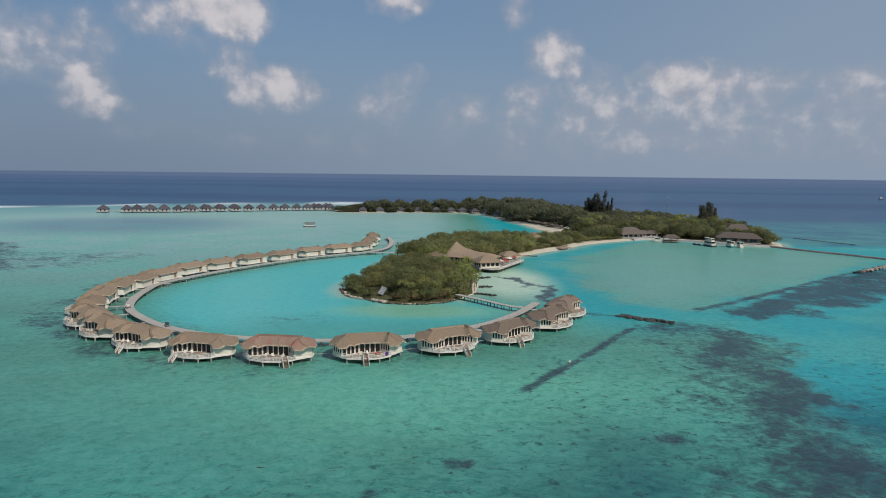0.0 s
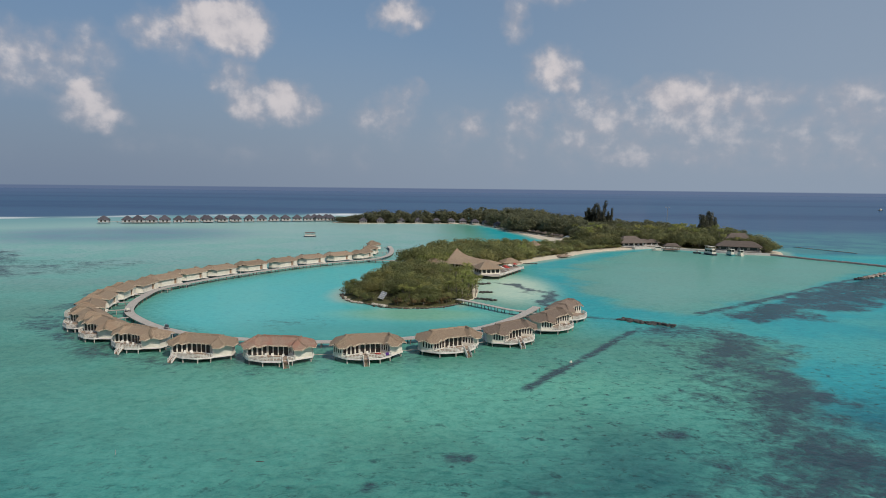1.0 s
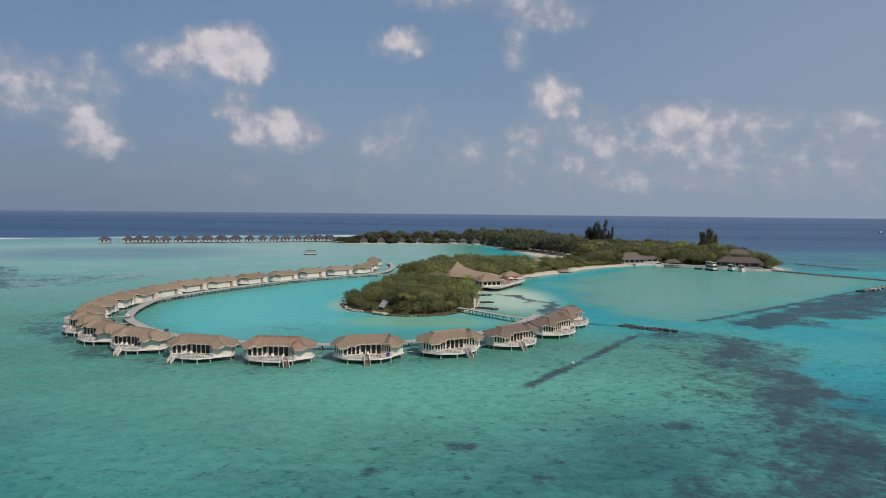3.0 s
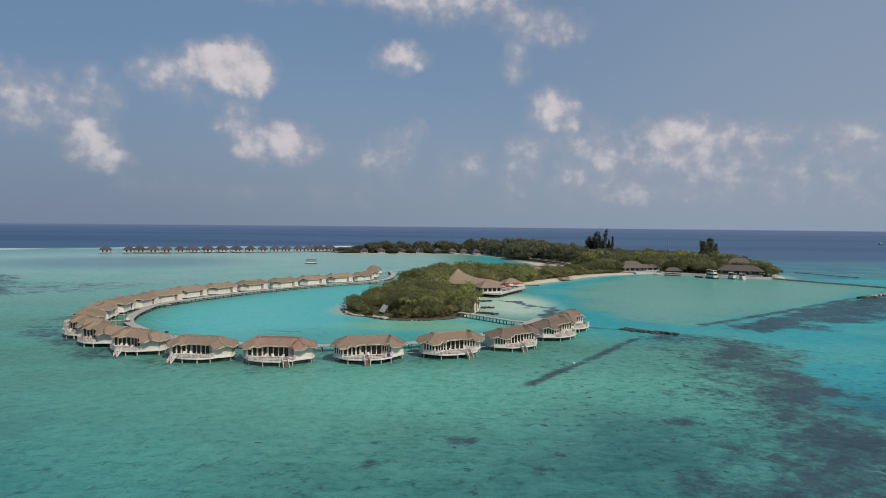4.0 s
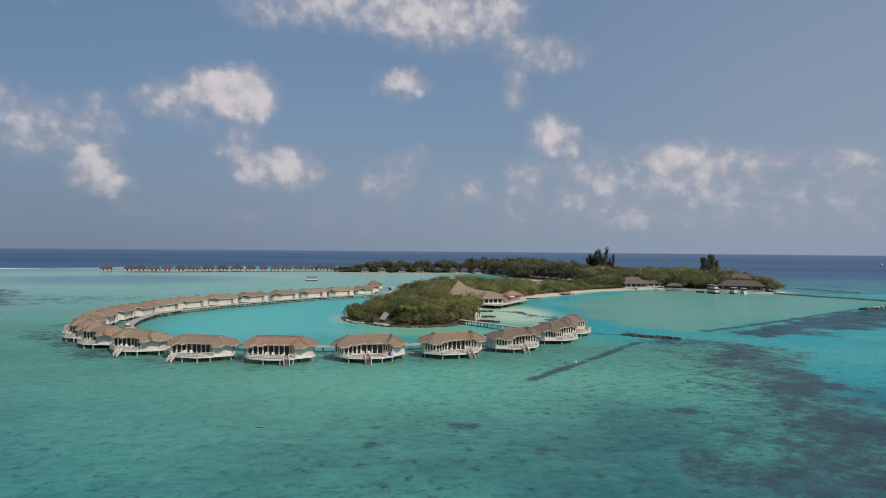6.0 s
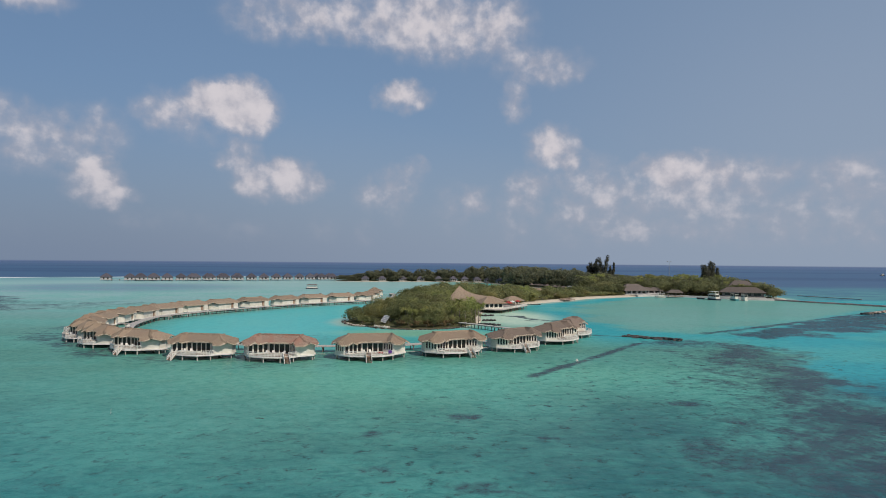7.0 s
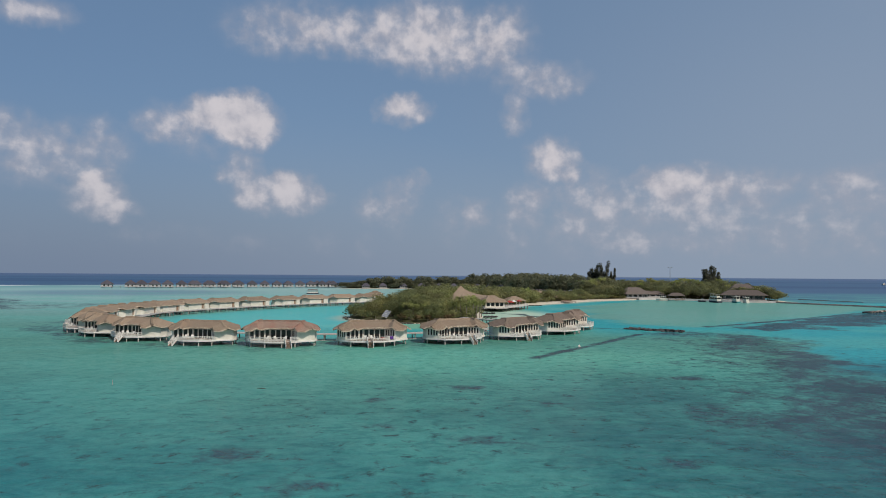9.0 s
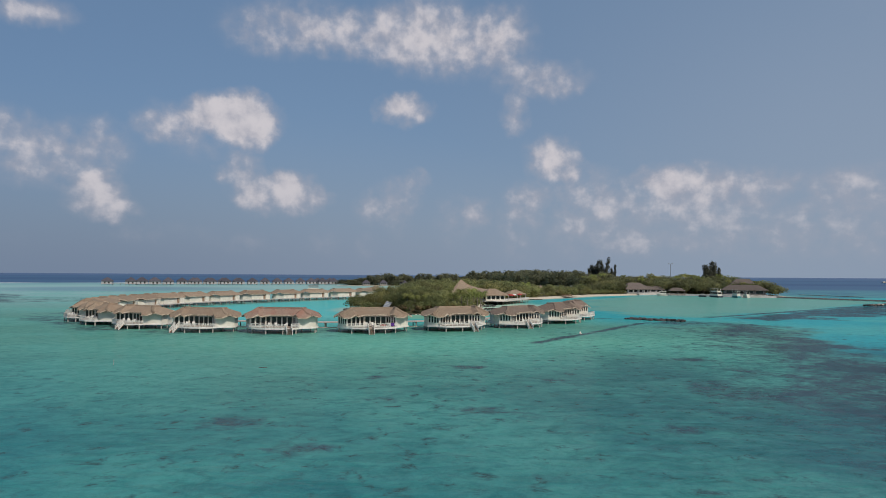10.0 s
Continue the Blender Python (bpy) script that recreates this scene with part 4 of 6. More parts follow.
            for side, dz in ((-0.34, -0.04), (-0.12, 0.2), (0.12, 0.2), (0.34, -0.04)):
                p = c + n * side
                ring.append(bm.verts.new((p.x, p.y, villa_roof(p.x, p.y) + dz + 0.04 + rng.uniform(-0.03, 0.03))))
            if last:
                for i in range(4):
                    bm.faces.new((last[i], last[(i + 1) % 4], ring[(i + 1) % 4], ring[i]))
            else:
                bm.faces.new(ring)
            last = ring
        bm.faces.new(last[::-1])
        part("ridge_cap", bm, straw, villa)
    # link to the boardwalk
    bm = bmesh.new()
    box(bm, -2.9, -1.6, 4.7, 10.4, FLOOR - 0.1, FLOOR + 0.02)
    for y in (7.2, 9.6):
        for x in (-2.75, -1.75):
            pole(bm, (x, y, -1.2), (x, y, FLOOR - 0.1), 0.09, 0.09, 6)
    part("gangway", bm, M_DECK, villa, "short timber gangway")
    return villa


RING_VILLAS = [(37, 202), (30, 187), (17, 171), (1, 161), (-18, 154), (-38, 151), (-56.2, 153), (-74.0, 161), (-88.0, 171), (-99.2, 182), (-107, 196), (-111.8, 211),
               (-113.8, 227), (-114, 241), (-111.8, 257), (-108, 274), (-100, 289), (-91, 306), (-80, 321), (-69, 337), (-57, 352), (-47, 365), (-45, 388), (-46, 418)]


def ring_pose(x, y):
    line = along(BOARDWALK, 0.5)
    near = min(line, key=lambda e: (e[0].x - x) ** 2 + (e[0].y - y) ** 2)[0]
    out = Vector((x - near.x, y - near.y, 0))
    return pose(x, y, 0, 0, 0, math.degrees(math.atan2(out.y, out.x)) + 90)


MIDDLE, EAST, WEST = (2, 0.62), (2, 0.7), (1, 0.35)
kinds = [water_villa(1, MIDDLE), water_villa(2, EAST), water_villa(3, (2, 0.12)), water_villa(4, WEST),
         water_villa(5, (3, 0.4), M_THATCH_RED, "white overwater villa with reddish patched thatched roof on stilts"), water_villa(6),
         water_villa(7, (1, 0.7), M_THATCH_BROWN, "white overwater villa with dark brown thatched roof on stilts"),
         water_villa(8, None, M_THATCH_BROWN, "white overwater villa with dark brown thatched roof on stilts")]
KIND_OF = (7, 7, 6, 1, 2, 4, 3, 0)
LARGER = 1.045
placed = set()
for i, (x, y) in enumerate(RING_VILLAS):
    m = ring_pose(x, y) @ pose(0, 1.5 if i > 12 else -0.7 if i < 9 else 0, 0)
    k = KIND_OF[i] if i < 8 else 5
    if k in placed:
        copy_thing(kinds[k], m)
    else:
        kinds[k].matrix_basis = m @ Matrix.Scale(LARGER if k in (1, 2, 4, 7) else 1.0, 4)
        placed.add(k)

# ---- far villas ----


def hip_house(name, label, category, group, wide, deep, floor, eave, top, roof_mat, ridge=0.45, stilts=True, over=0.9, seed=5, doors=3, n=60):
    house = thing(name, label, category, group)
    bm = bmesh.new()
    for p, q, count in (((-wide / 2, -deep / 2), (wide / 2, -deep / 2), doors), ((wide / 2, -deep / 2), (wide / 2, deep / 2), 1),
                        ((wide / 2, deep / 2), (-wide / 2, deep / 2), 1), ((-wide / 2, deep / 2), (-wide / 2, -deep / 2), 1)):
        length = math.dist(p, q)
        w = min(1.6, length / (count * 1.8))
        room = (length - count * w) / (count + 1)
        m = wall_run(bm, p, q, floor, eave + 0.25, [(room + k * (w + room), w, floor + 0.1, min(floor + 2.0, eave - 0.15)) for k in range(count)], 0.18)
        for k in range(count):
            h = min(floor + 2.0, eave - 0.15) - floor - 0.1
            f = part("window", window_mesh(w, h), M_WOOD, house)
            f.matrix_basis = m @ pose(room + k * (w + room) + w / 2, 0, floor + 0.1)
            part("pane", pane_mesh(w, h), M_GLASS, f, "dark glass")
    part("wall", bm, M_GREYWALL, house)
    bm = bmesh.new()
    box(bm, -wide / 2 - 0.5, wide / 2 + 0.5, -deep / 2 - 1.6, deep / 2 + 0.4, floor - 0.3, floor)
    part("floor_slab", bm, M_PILE, house)
    if stilts:
        stem = bmesh.new()
        pole(stem, (0, 0, -1.2), (0, 0, floor - 0.28), 0.17, 0.15, 6)
        first = None
        for sx in (-1, -0.33, 0.33, 1):
            for sy in (-1, 1):
                m = pose(sx * (wide / 2 - 0.2), sy * (deep / 2 - 0.2), 0)
                if first is None:
                    first = part("stilt", stem, M_PILE, house)
                    first.matrix_basis = m
                else:
                    shared("stilt", first.data, house, m)
    a, b = wide / 2 + over, deep / 2 + over
    v, f = thatch_roof([(-a, b), (a, b), (a, -b), (-a, -b)], (-wide * ridge / 2, 0), (wide * ridge / 2, 0), eave, top, rows=6, n=n, seed=seed, ragged=0.06)
    roof = new("roof", mesh_from("roof", v, f, roof_mat))
    roof.parent = house
    return house


far = hip_house("water_villa", "small far overwater villa with grey thatched hip roof", "villa", "far row of water villas", 9.6, 7.0, 1.5, 3.9, 7.9, M_THATCH_DARK, ridge=0.12, over=0.9, doors=2)
FAR_ROW = [(-344, 664), (-322, 668), (-311, 670), (-299, 673), (-287, 676), (-275, 681), (-262, 687), (-249, 694), (-236, 700), (-223, 706), (-211, 712), (-199, 718),
           (-187, 724), (-176, 730), (-164, 735), (-153, 740), (-141, 744), (-129, 747),
           (-318, 682), (-306, 685), (-293, 689), (-270, 698), (-256, 704), (-243, 711), (-229, 717), (-148, 752), (-135, 757)]
for i, (x, y) in enumerate(FAR_ROW):
    m = pose(x, y, 0, 0, 0, 22 + (i * 37 % 11) - 5)
    if i == 0:
        far.matrix_basis = m
    else:
        copy_thing(far, m)
boardwalk("boardwalk", "straight distant boardwalk on stilts behind far villas", [(-344, 674), (-300, 684), (-240, 710), (-180, 738), (-116, 758)], 2.4, 1.6, 8.0, M_DECK, M_DARKPILE)

# ---- trees ----


def leaf_cloud(rng, centres, radii, per, size, droop=0.15, flat=0.75):
    """Small four-sided leaf sprays round clump centres: vertices, faces and the way each spray faces."""
    verts, faces, ways = [], [], []
    heart = Vector((0, 0, 0))
    for c in centres:
        heart += Vector(c) / len(centres)
    for c, r in zip(centres, radii):
        for _ in range(per):
            d = Vector((rng.gauss(0, 1), rng.gauss(0, 1), rng.gauss(0, 1)))
            d = d.normalized() * r * rng.uniform(0.78, 1.06)
            p = Vector(c) + Vector((d.x, d.y, d.z * flat))
            n = (d.normalized() * 1.7 + Vector((rng.uniform(-1, 1), rng.uniform(-1, 1), rng.uniform(0.5, 1.8)))).normalized()
            a = n.orthogonal().normalized()
            a = (Matrix.Rotation(rng.uniform(0, 6.28), 3, n) @ a)
            b = n.cross(a)
            s = size * rng.uniform(0.6, 1.35)
            k = len(verts)
            bend = n * (-droop * s)
            verts += [p - a * s * 0.5, p - b * s * 0.42 + bend * 0.3, p + a * s * 0.6 + bend, p + b * s * 0.42 + bend * 0.3]
            way = (d.normalized() + (p - heart).normalized() * 0.55 + n * 0.3 + Vector((0, 0, 0.35))).normalized()
            ways += [way] * 4
            faces.append((k, k + 1, k + 2, k + 3))
    return verts, faces, ways


def crown_centres(rng, count, wide, low, high, lobes=5):
    """Clump centres over an uneven, lobed dome."""
    hubs = [(rng.uniform(-0.5, 0.5) * wide, rng.uniform(-0.5, 0.5) * wide, low + (high - low) * rng.uniform(0.35, 0.8), rng.uniform(0.45, 0.75)) for _ in range(lobes)]
    hubs.append((0, 0, low + (high - low) * 0.55, 0.9))
    out = []
    for i in range(count):
        hx, hy, hz, s = hubs[i % len(hubs)]
        t, u = rng.uniform(0, 6.283), rng.uniform(-0.55, 1.0)
        k = math.sqrt(max(0.0, 1 - u * u))
        x, y, z = hx + math.cos(t) * k * wide * 0.62 * s, hy + math.sin(t) * k * wide * 0.62 * s, hz + u * (high - low) * 0.5 * s
        out.append((x, y, max(low * 0.6 + 0.3, min(high, z))))
    return out


def broad_tree(name, label, seed, high, wide, clumps, per, leaf, group, low=0.12, mat=None, r_clump=None):
    rng = random.Random(seed)
    tree = thing(name, label, "tree" if high > 5 else "bush", group)
    centres = crown_centres(rng, clumps, wide, high * low, high * 0.95)
    r = r_clump or wide * 0.2
    v, f, w = leaf_cloud(rng, centres, [r * rng.uniform(0.7, 1.25) for _ in centres], per, leaf)
    crown = new("crown", mesh_from("crown", v, f, mat or M_LEAF, turned=w))
    crown.parent = tree
    bm = bmesh.new()
    lean = Vector((rng.uniform(-0.6, 0.6), rng.uniform(-0.6, 0.6), high * 0.45))
    pole(bm, (0, 0, -0.4), lean * 0.5, high * 0.028, high * 0.022, 7)
    pole(bm, lean * 0.5, lean, high * 0.022, high * 0.016, 7)
    for c in rng.sample(centres, min(7, len(centres))):
        pole(bm, lean * rng.uniform(0.45, 1.0), Vector(c), high * 0.012, high * 0.004, 5)
    part("trunk", bm, M_BARK, tree)
    return tree


def frond_mesh(rng, length, verts, faces, root, turn, rise):
    """One palm frond: a drooping rib with pairs of leaflets."""
    d = Vector((math.cos(turn), math.sin(turn), 0))
    side = Vector((-d.y, d.x, 0))
    pts = []
    for k in range(9):
        u = k / 8
        pts.append(Vector(root) + d * (length * (u - 0.22 * u * u * u)) + Vector((0, 0, length * (rise * u - (0.42 + rise * 0.6) * u * u))))
    for k in range(8):
        p, q = pts[k], pts[k + 1]
        u = (k + 0.5) / 8
        w = length * 0.15 * math.sin(math.pi * min(1.0, 0.15 + u * 0.85)) + 0.05
        for sgn in (-1, 1):
            for j in range(2):
                e = p.lerp(q, j / 2)
                tip = e + side * sgn * w * 0.75 + (q - p) * 0.8 + Vector((0, 0, -w * rng.uniform(0.5, 1.1)))
                i = len(verts)
                wide = (q - p) * 0.34
                verts += [e, e + wide, tip + wide * 0.25, tip]
                faces.append((i, i + 1, i + 2, i + 3))


def palm(seed, high, length, label, group):
    rng = random.Random(seed)
    tree = thing("palm_tree", label, "palm tree", group)
    bm = bmesh.new()
    p = Vector((0, 0, -0.4))
    lean = Vector((rng.uniform(-0.14, 0.14), rng.uniform(-0.14, 0.14), 1.0))
    for k in range(6):
        q = p + lean * (high + 0.4) / 6
        lean.x *= 0.85
        lean.y *= 0.85
        pole(bm, p, q, 0.19 - 0.015 * k, 0.17 - 0.015 * k, 7)
        p = q
    part("trunk", bm, M_BARK, tree, "slim grey trunk")
    v, f = [], []
    for k in range(22):
        frond_mesh(rng, length * rng.uniform(0.8, 1.1), v, f, p, k * 2.4 + rng.uniform(-0.3, 0.3), 1.35 - 1.5 * k / 22 + rng.uniform(-0.15, 0.15))
    crown = new("crown", mesh_from("crown", v, f, M_PALMLEAF))
    crown.parent = tree
    return tree


def casuarina(seed, high, wide, label):
    """A tall feathery tree: upright boughs with thin drooping sprays."""
    rng = random.Random(seed)
    tree = thing("casuarina_tree", label, "tree", "tall casuarinas")
    bm = bmesh.new()
    centres, radii = [], []
    for k in range(6):
        t = k * 1.1 + rng.uniform(-0.3, 0.3)
        foot = Vector((math.cos(t) * wide * 0.08, math.sin(t) * wide * 0.08, -0.5))
        tip = Vector((math.cos(t) * wide * rng.uniform(0.1, 0.4), math.sin(t) * wide * rng.uniform(0.1, 0.4), high * (1.0 if k == 0 else rng.uniform(0.6, 0.95))))
        mid = foot.lerp(tip, 0.5) + Vector((rng.uniform(-0.6, 0.6), rng.uniform(-0.6, 0.6), 0))
        pole(bm, foot, mid, 0.32, 0.2, 6)
        pole(bm, mid, tip, 0.2, 0.04, 6)
        for j in range(20):
            s = 0.28 + 0.72 * j / 19
            c = (foot.lerp(mid, s * 2) if s < 0.5 else mid.lerp(tip, s * 2 - 1)) + Vector((rng.gauss(0, 1), rng.gauss(0, 1), rng.uniform(-0.5, 0.5))) * wide * 0.11 * (1.15 - s)
            centres.append(tuple(c))
            radii.append(wide * 0.2 * rng.uniform(0.6, 1.2) * (1.15 - 0.38 * s))
    part("trunk", bm, M_BARK, tree)
    v, f, w = leaf_cloud(rng, centres, [r * 0.72 for r in radii], 62, 0.72, 0.5, 1.35)
    crown = new("crown", mesh_from("crown", v, f, M_NEEDLE, turned=w))
    crown.parent = tree
    return tree


# footprints kept free of trees: x, y, radius
CLEAR = [(-3.5, 311, 5.5), (14, 313, 12), (20, 296, 7), (31, 318, 9), (-21, 227, 3.0), (128, 450, 11), (142, 456, 8), (192, 424, 13), (181, 428, 8), (204, 422, 8), (153, 447, 5), (3, 228, 2.5), (202, 448, 9), (60, 408, 6), (89, 496, 17), (87, 520, 15), (82, 545, 13), (77, 568, 11), (71, 590, 9), (99, 505, 6), (48, 404, 5), (60, 433, 4.5)]


def scatter(rng, count, region, gap, inset):
    """Random places on land, at least gap apart and inset from the shore."""
    tries = count * 40
    xs = np.array([rng.uniform(region[0], region[1]) for _ in range(tries)])
    ys = np.array([rng.uniform(region[2], region[3]) for _ in range(tries)])
    fit = edge_distance(LAND, xs, ys) > inset
    for a, b, r in CLEAR:
        fit &= np.hypot(xs - a, ys - b) > r
    out = []
    for x, y in zip(xs[fit], ys[fit]):
        if len(out) >= count:
            break
        if all((x - a) ** 2 + (y - b) ** 2 > gap * gap for a, b in out):
            out.append((float(x), float(y)))
    return out


def stand(kinds_, places, sizes, rng, spread_=0.14):
    """Puts the built kinds at the first places and copies at the rest, each with its own turn and size."""
    used = set()
    for i, (x, y) in enumerate(places):
        k = i % len(kinds_)
        s = sizes(x, y) * rng.uniform(1 - spread_, 1 + spread_)
        m = pose(x, y, 0.5, 0, 0, rng.uniform(0, 360)) @ Matrix.Diagonal((s * rng.uniform(0.92, 1.1), s * rng.uniform(0.92, 1.1), s, 1))
        if k in used:
            ob = copy_thing(kinds_[k], pose(0, 0, 0))
        else:
            ob = kinds_[k]
            used.add(k)
        ob.matrix_basis = m


rng = random.Random(11)
big = [broad_tree("broadleaf_tree", "dense dark green broadleaf tree on the islet", 20 + k, 12.0, 11.5, 70, 72, 0.47, "islet trees") for k in range(5)]


def islet_height(x, y):
    d = float(edge_distance(LAND, np.array([x]), np.array([y]))[0])
    if (x > -5 and y > 258) or x > 3:
        return 0.31
    if y > 280:
        return 0.38
    return (3.2 + 4.3 * min(1.0, max(0.0, (d - 2.0) / 13.0))) / 12.0


stand(big, scatter(rng, 95, (-37, 15, 219, 318), 4.3, 2.6), islet_height, rng, 0.27)
shrub = [broad_tree("shrub", "low green beach shrub at the shore", 50 + k, 3.6, 4.6, 22, 30, 0.42, "shore shrubs", 0.05) for k in range(3)]
edge_spots = [(x, y) for x, y in scatter(rng, 90, (-37, 18, 217, 300), 2.6, 1.2) if float(edge_distance(LAND, np.array([x]), np.array([y]))[0]) < 5.5]
edge_spots += [(x, y) for x, y in scatter(rng, 200, (8, 125, 320, 445), 2.8, 5.0) if float(edge_distance(LAND, np.array([x]), np.array([y]))[0]) < 10.0]
stand(shrub, edge_spots, lambda x, y: 0.9 if y < 310 else 0.8, rng)
strip = [broad_tree("broadleaf_tree", "green broadleaf tree on the sandy strip", 70 + k, 9.0, 9.0, 46, 44, 0.54, "strip trees") for k in range(3)]
stand(strip, scatter(rng, 90, (-28, 88, 318, 432), 5.2, 6.5), lambda x, y: 1.0 - 0.35 * min(1, max(0, (x - 20) / 40)), rng)
palms = [palm(90 + k, 5.4, 3.0, "coconut palm with yellow-green fronds among the trees", "palms") for k in range(3)]
PALM_SPOTS = [(5, 232), (9, 238), (11, 246), (3, 240), (8, 255), (11, 266), (-2, 226), (-12, 223), (-6, 232), (11, 280), (0, 262), (13, 250),
              (4, 246), (7, 230), (9, 262), (5, 270), (11, 256), (2, 234), (-9, 228), (6, 278), (0, 284), (10, 288), (-14, 226), (12, 241),
              (-1, 300), (-4, 312), (3, 322), (14, 338), (26, 344), (33, 356), (44, 368), (20, 330), (-10, 308)]
stand(palms, PALM_SPOTS, lambda x, y: 0.98 if y < 290 else 1.2, rng)
more_palms = scatter(rng, 44, (60, 216, 380, 520), 6.0, 6.0)
stand([palm(97, 10.0, 3.4, "tall coconut palm on the main island", "island palms")], more_palms, lambda x, y: 0.42 if x < 95 else 0.9 if y < 450 else 1.15, rng)
main = [broad_tree("broadleaf_tree", "olive green tree near the main island quay", 120 + k, 10.5, 11.0, 44, 40, 0.72, "main island trees", mat=M_MAINLEAF) for k in range(3)]


def main_height(x, y):
    return 0.66 + 0.36 * min(1.0, max(0.0, (y - 425) / 60.0)) if x > 100 else 0.27 + 0.3 * min(1.0, max(0.0, (x - 84) / 16.0))


QUAY_END = [(207, 415), (211, 420), (213, 427), (208, 424), (214, 436)]
stand(main, scatter(rng, 120, (70, 222, 395, 500), 6.2, 8.0) + QUAY_END, main_height, rng)
for x, y, h, w, s in ((142, 600, 27.5, 17, 1), (135, 606, 25.0, 13, 2), (152, 604, 21.5, 9, 3), (199, 500, 22.5, 16, 4), (205, 505, 18.0, 12, 5)):
    ob = casuarina(s, h, w, "tall dark feathery casuarina rising above the woods")
    ob.matrix_basis = pose(x, y, 0.6)


HUT_SPOTS = [(-88, 717), (-70, 722), (-48, 725), (-28, 729), (-8, 730), (8, 729), (21, 727), (34, 715), (46, 704), (55, 664)]


def far_woods():
    """The woods behind, joined: crowns past counting."""
    r = random.Random(31)
    kinds_ = []
    for k in range(4):
        c = crown_centres(r, 30, 11.0, 0.2, 12.0)
        kinds_.append(leaf_cloud(r, c, [2.5 * r.uniform(0.7, 1.2) for _ in c], 22, 1.25))
    spots = scatter(r, 420, (-125, 222, 480, 790), 8.0, 4.0)
    low = [(x, y) for x, y in scatter(r, 330, (-122, 100, 500, 760), 4.5, 4.0) if float(edge_distance(LAND, np.array([x]), np.array([y]))[0]) < 20.0]
    spots = [p for p in spots if all(math.dist(p, h) > 7.5 for h in HUT_SPOTS)]
    low = [p for p in low if all(math.dist(p, h) > 7.0 and not (abs(p[0] - h[0]) < 6 and p[1] < h[1]) for h in HUT_SPOTS)]
    vs, fs, ws, base = [], [], [], 0
    for x, y in spots + low:
        v, f, w = kinds_[r.randrange(4)]
        tall = 0.92 + 0.28 * ramp(np.array(x), 10, 50) - 0.42 * ramp(np.array(x), 105, 135)
        s = float(tall) * r.uniform(0.75, 1.12) * (0.5 + 0.5 * float(ramp(np.array(x), -125, -60)))
        if (x, y) in low:
            s = 0.34 * r.uniform(0.7, 1.2)
        a = r.uniform(0, 6.283)
        arr = np.array([tuple(q) for q in v]) * np.array((1.0, 1.0, s))
        vs.append(np.stack([arr[:, 0] * math.cos(a) - arr[:, 1] * math.sin(a) + x, arr[:, 0] * math.sin(a) + arr[:, 1] * math.cos(a) + y, arr[:, 2] + 0.6], 1))
        way = np.array([tuple(q) for q in w])
        ws.append(np.stack([way[:, 0] * math.cos(a) - way[:, 1] * math.sin(a), way[:, 0] * math.sin(a) + way[:, 1] * math.cos(a), way[:, 2]], 1))
        fs.append(np.array(f) + base)
        base += len(v)
    me = bpy.data.meshes.new("woods")
    me.from_pydata(np.concatenate(vs).tolist(), [], np.concatenate(fs).tolist())
    me.shade_smooth()
    me.normals_split_custom_set_from_vertices(np.concatenate(ws).tolist())
    me.materials.append(M_WOODLEAF)
    tagged(new("woods", me), "dense dark green island woods on the far shore", "woods", kind="stuff")


far_woods()

# ---- buildings on the islands ----


def thatched_hall(name, label, m, rim, ridge_a, ridge_b, eave, top, floor, walls, posts, mat, seed, sag=0.92, wall_mat=None, shape=None):
    hall = thing(name, label, "building", "", m)
    v, f = thatch_roof(rim, ridge_a, ridge_b, eave, top, rows=12, n=130, seed=seed, sag=sag, thick=0.35, shape=shape)
    roof = new("roof", mesh_from("roof", v, f, mat))
    roof.parent = hall
    bm = bmesh.new()
    slab(bm, [(x * 0.94, y * 0.94) for x, y in rim], floor - 0.5, floor)
    part("floor_slab", bm, M_CONCRETE, hall)
    for p, q, count in walls:
        bm = bmesh.new()
        length = math.dist(p, q)
        w = length / (count * 1.35)
        room = (length - count * w) / (count + 1)
        wm = wall_run(bm, p, q, floor, eave + 0.4, [(room + k * (w + room), w, floor + 0.5, eave - 0.25) for k in range(count)], 0.25)
        part("wall", bm, wall_mat or M_WHITE, hall)
        for k in range(count):
            fr = part("window", window_mesh(w, eave - 0.75 - floor), M_RAIL, hall)
            fr.matrix_basis = wm @ pose(room + k * (w + room) + w / 2, 0, floor + 0.5)
            part("pane", pane_mesh(w, eave - 0.75 - floor), M_GLASS, fr, "dark glass")
    for x, y in posts:
        bm = bmesh.new()
        pole(bm, (x, y, floor), (x, y, eave + 0.3), 0.13, 0.12, 8)
        part("post", bm, M_RAIL, hall)
    return hall


def square(a, b, x=0.0, y=0.0):
    return [(x - a, y + b), (x + a, y + b), (x + a, y - b), (x - a, y - b)]


def hall_roof(x, y):
    """The restaurant's roof: a sharp prow at one end, from which the ridge falls away."""
    crest = 6.1 + 4.9 * math.exp(-max(0.0, x + 9.2) / 5.5)
    return max(3.9, min(crest - (crest - 4.2) / 8.5 * abs(y), 4.2 + 2.9 * (x + 11.5), 4.2 + 0.75 * (11.5 - x)))


thatched_hall("restaurant", "large brown thatched restaurant hall with high pointed roof", pose(14.5, 313, 0, 0, 0, -30), square(11.5, 8.5), (-9.2, 0), (8.0, 0), 4.2, 11.6, 1.8,
              [((-10, -7), (10, -7), 6), ((10, -7), (10, 7), 4), ((10, 7), (-10, 7), 6), ((-10, 7), (-10, -7), 4)], [(-10.6, -7.9), (-4, -7.9), (4, -7.9), (10.6, -7.9)], M_THATCH, 21, shape=hall_roof)
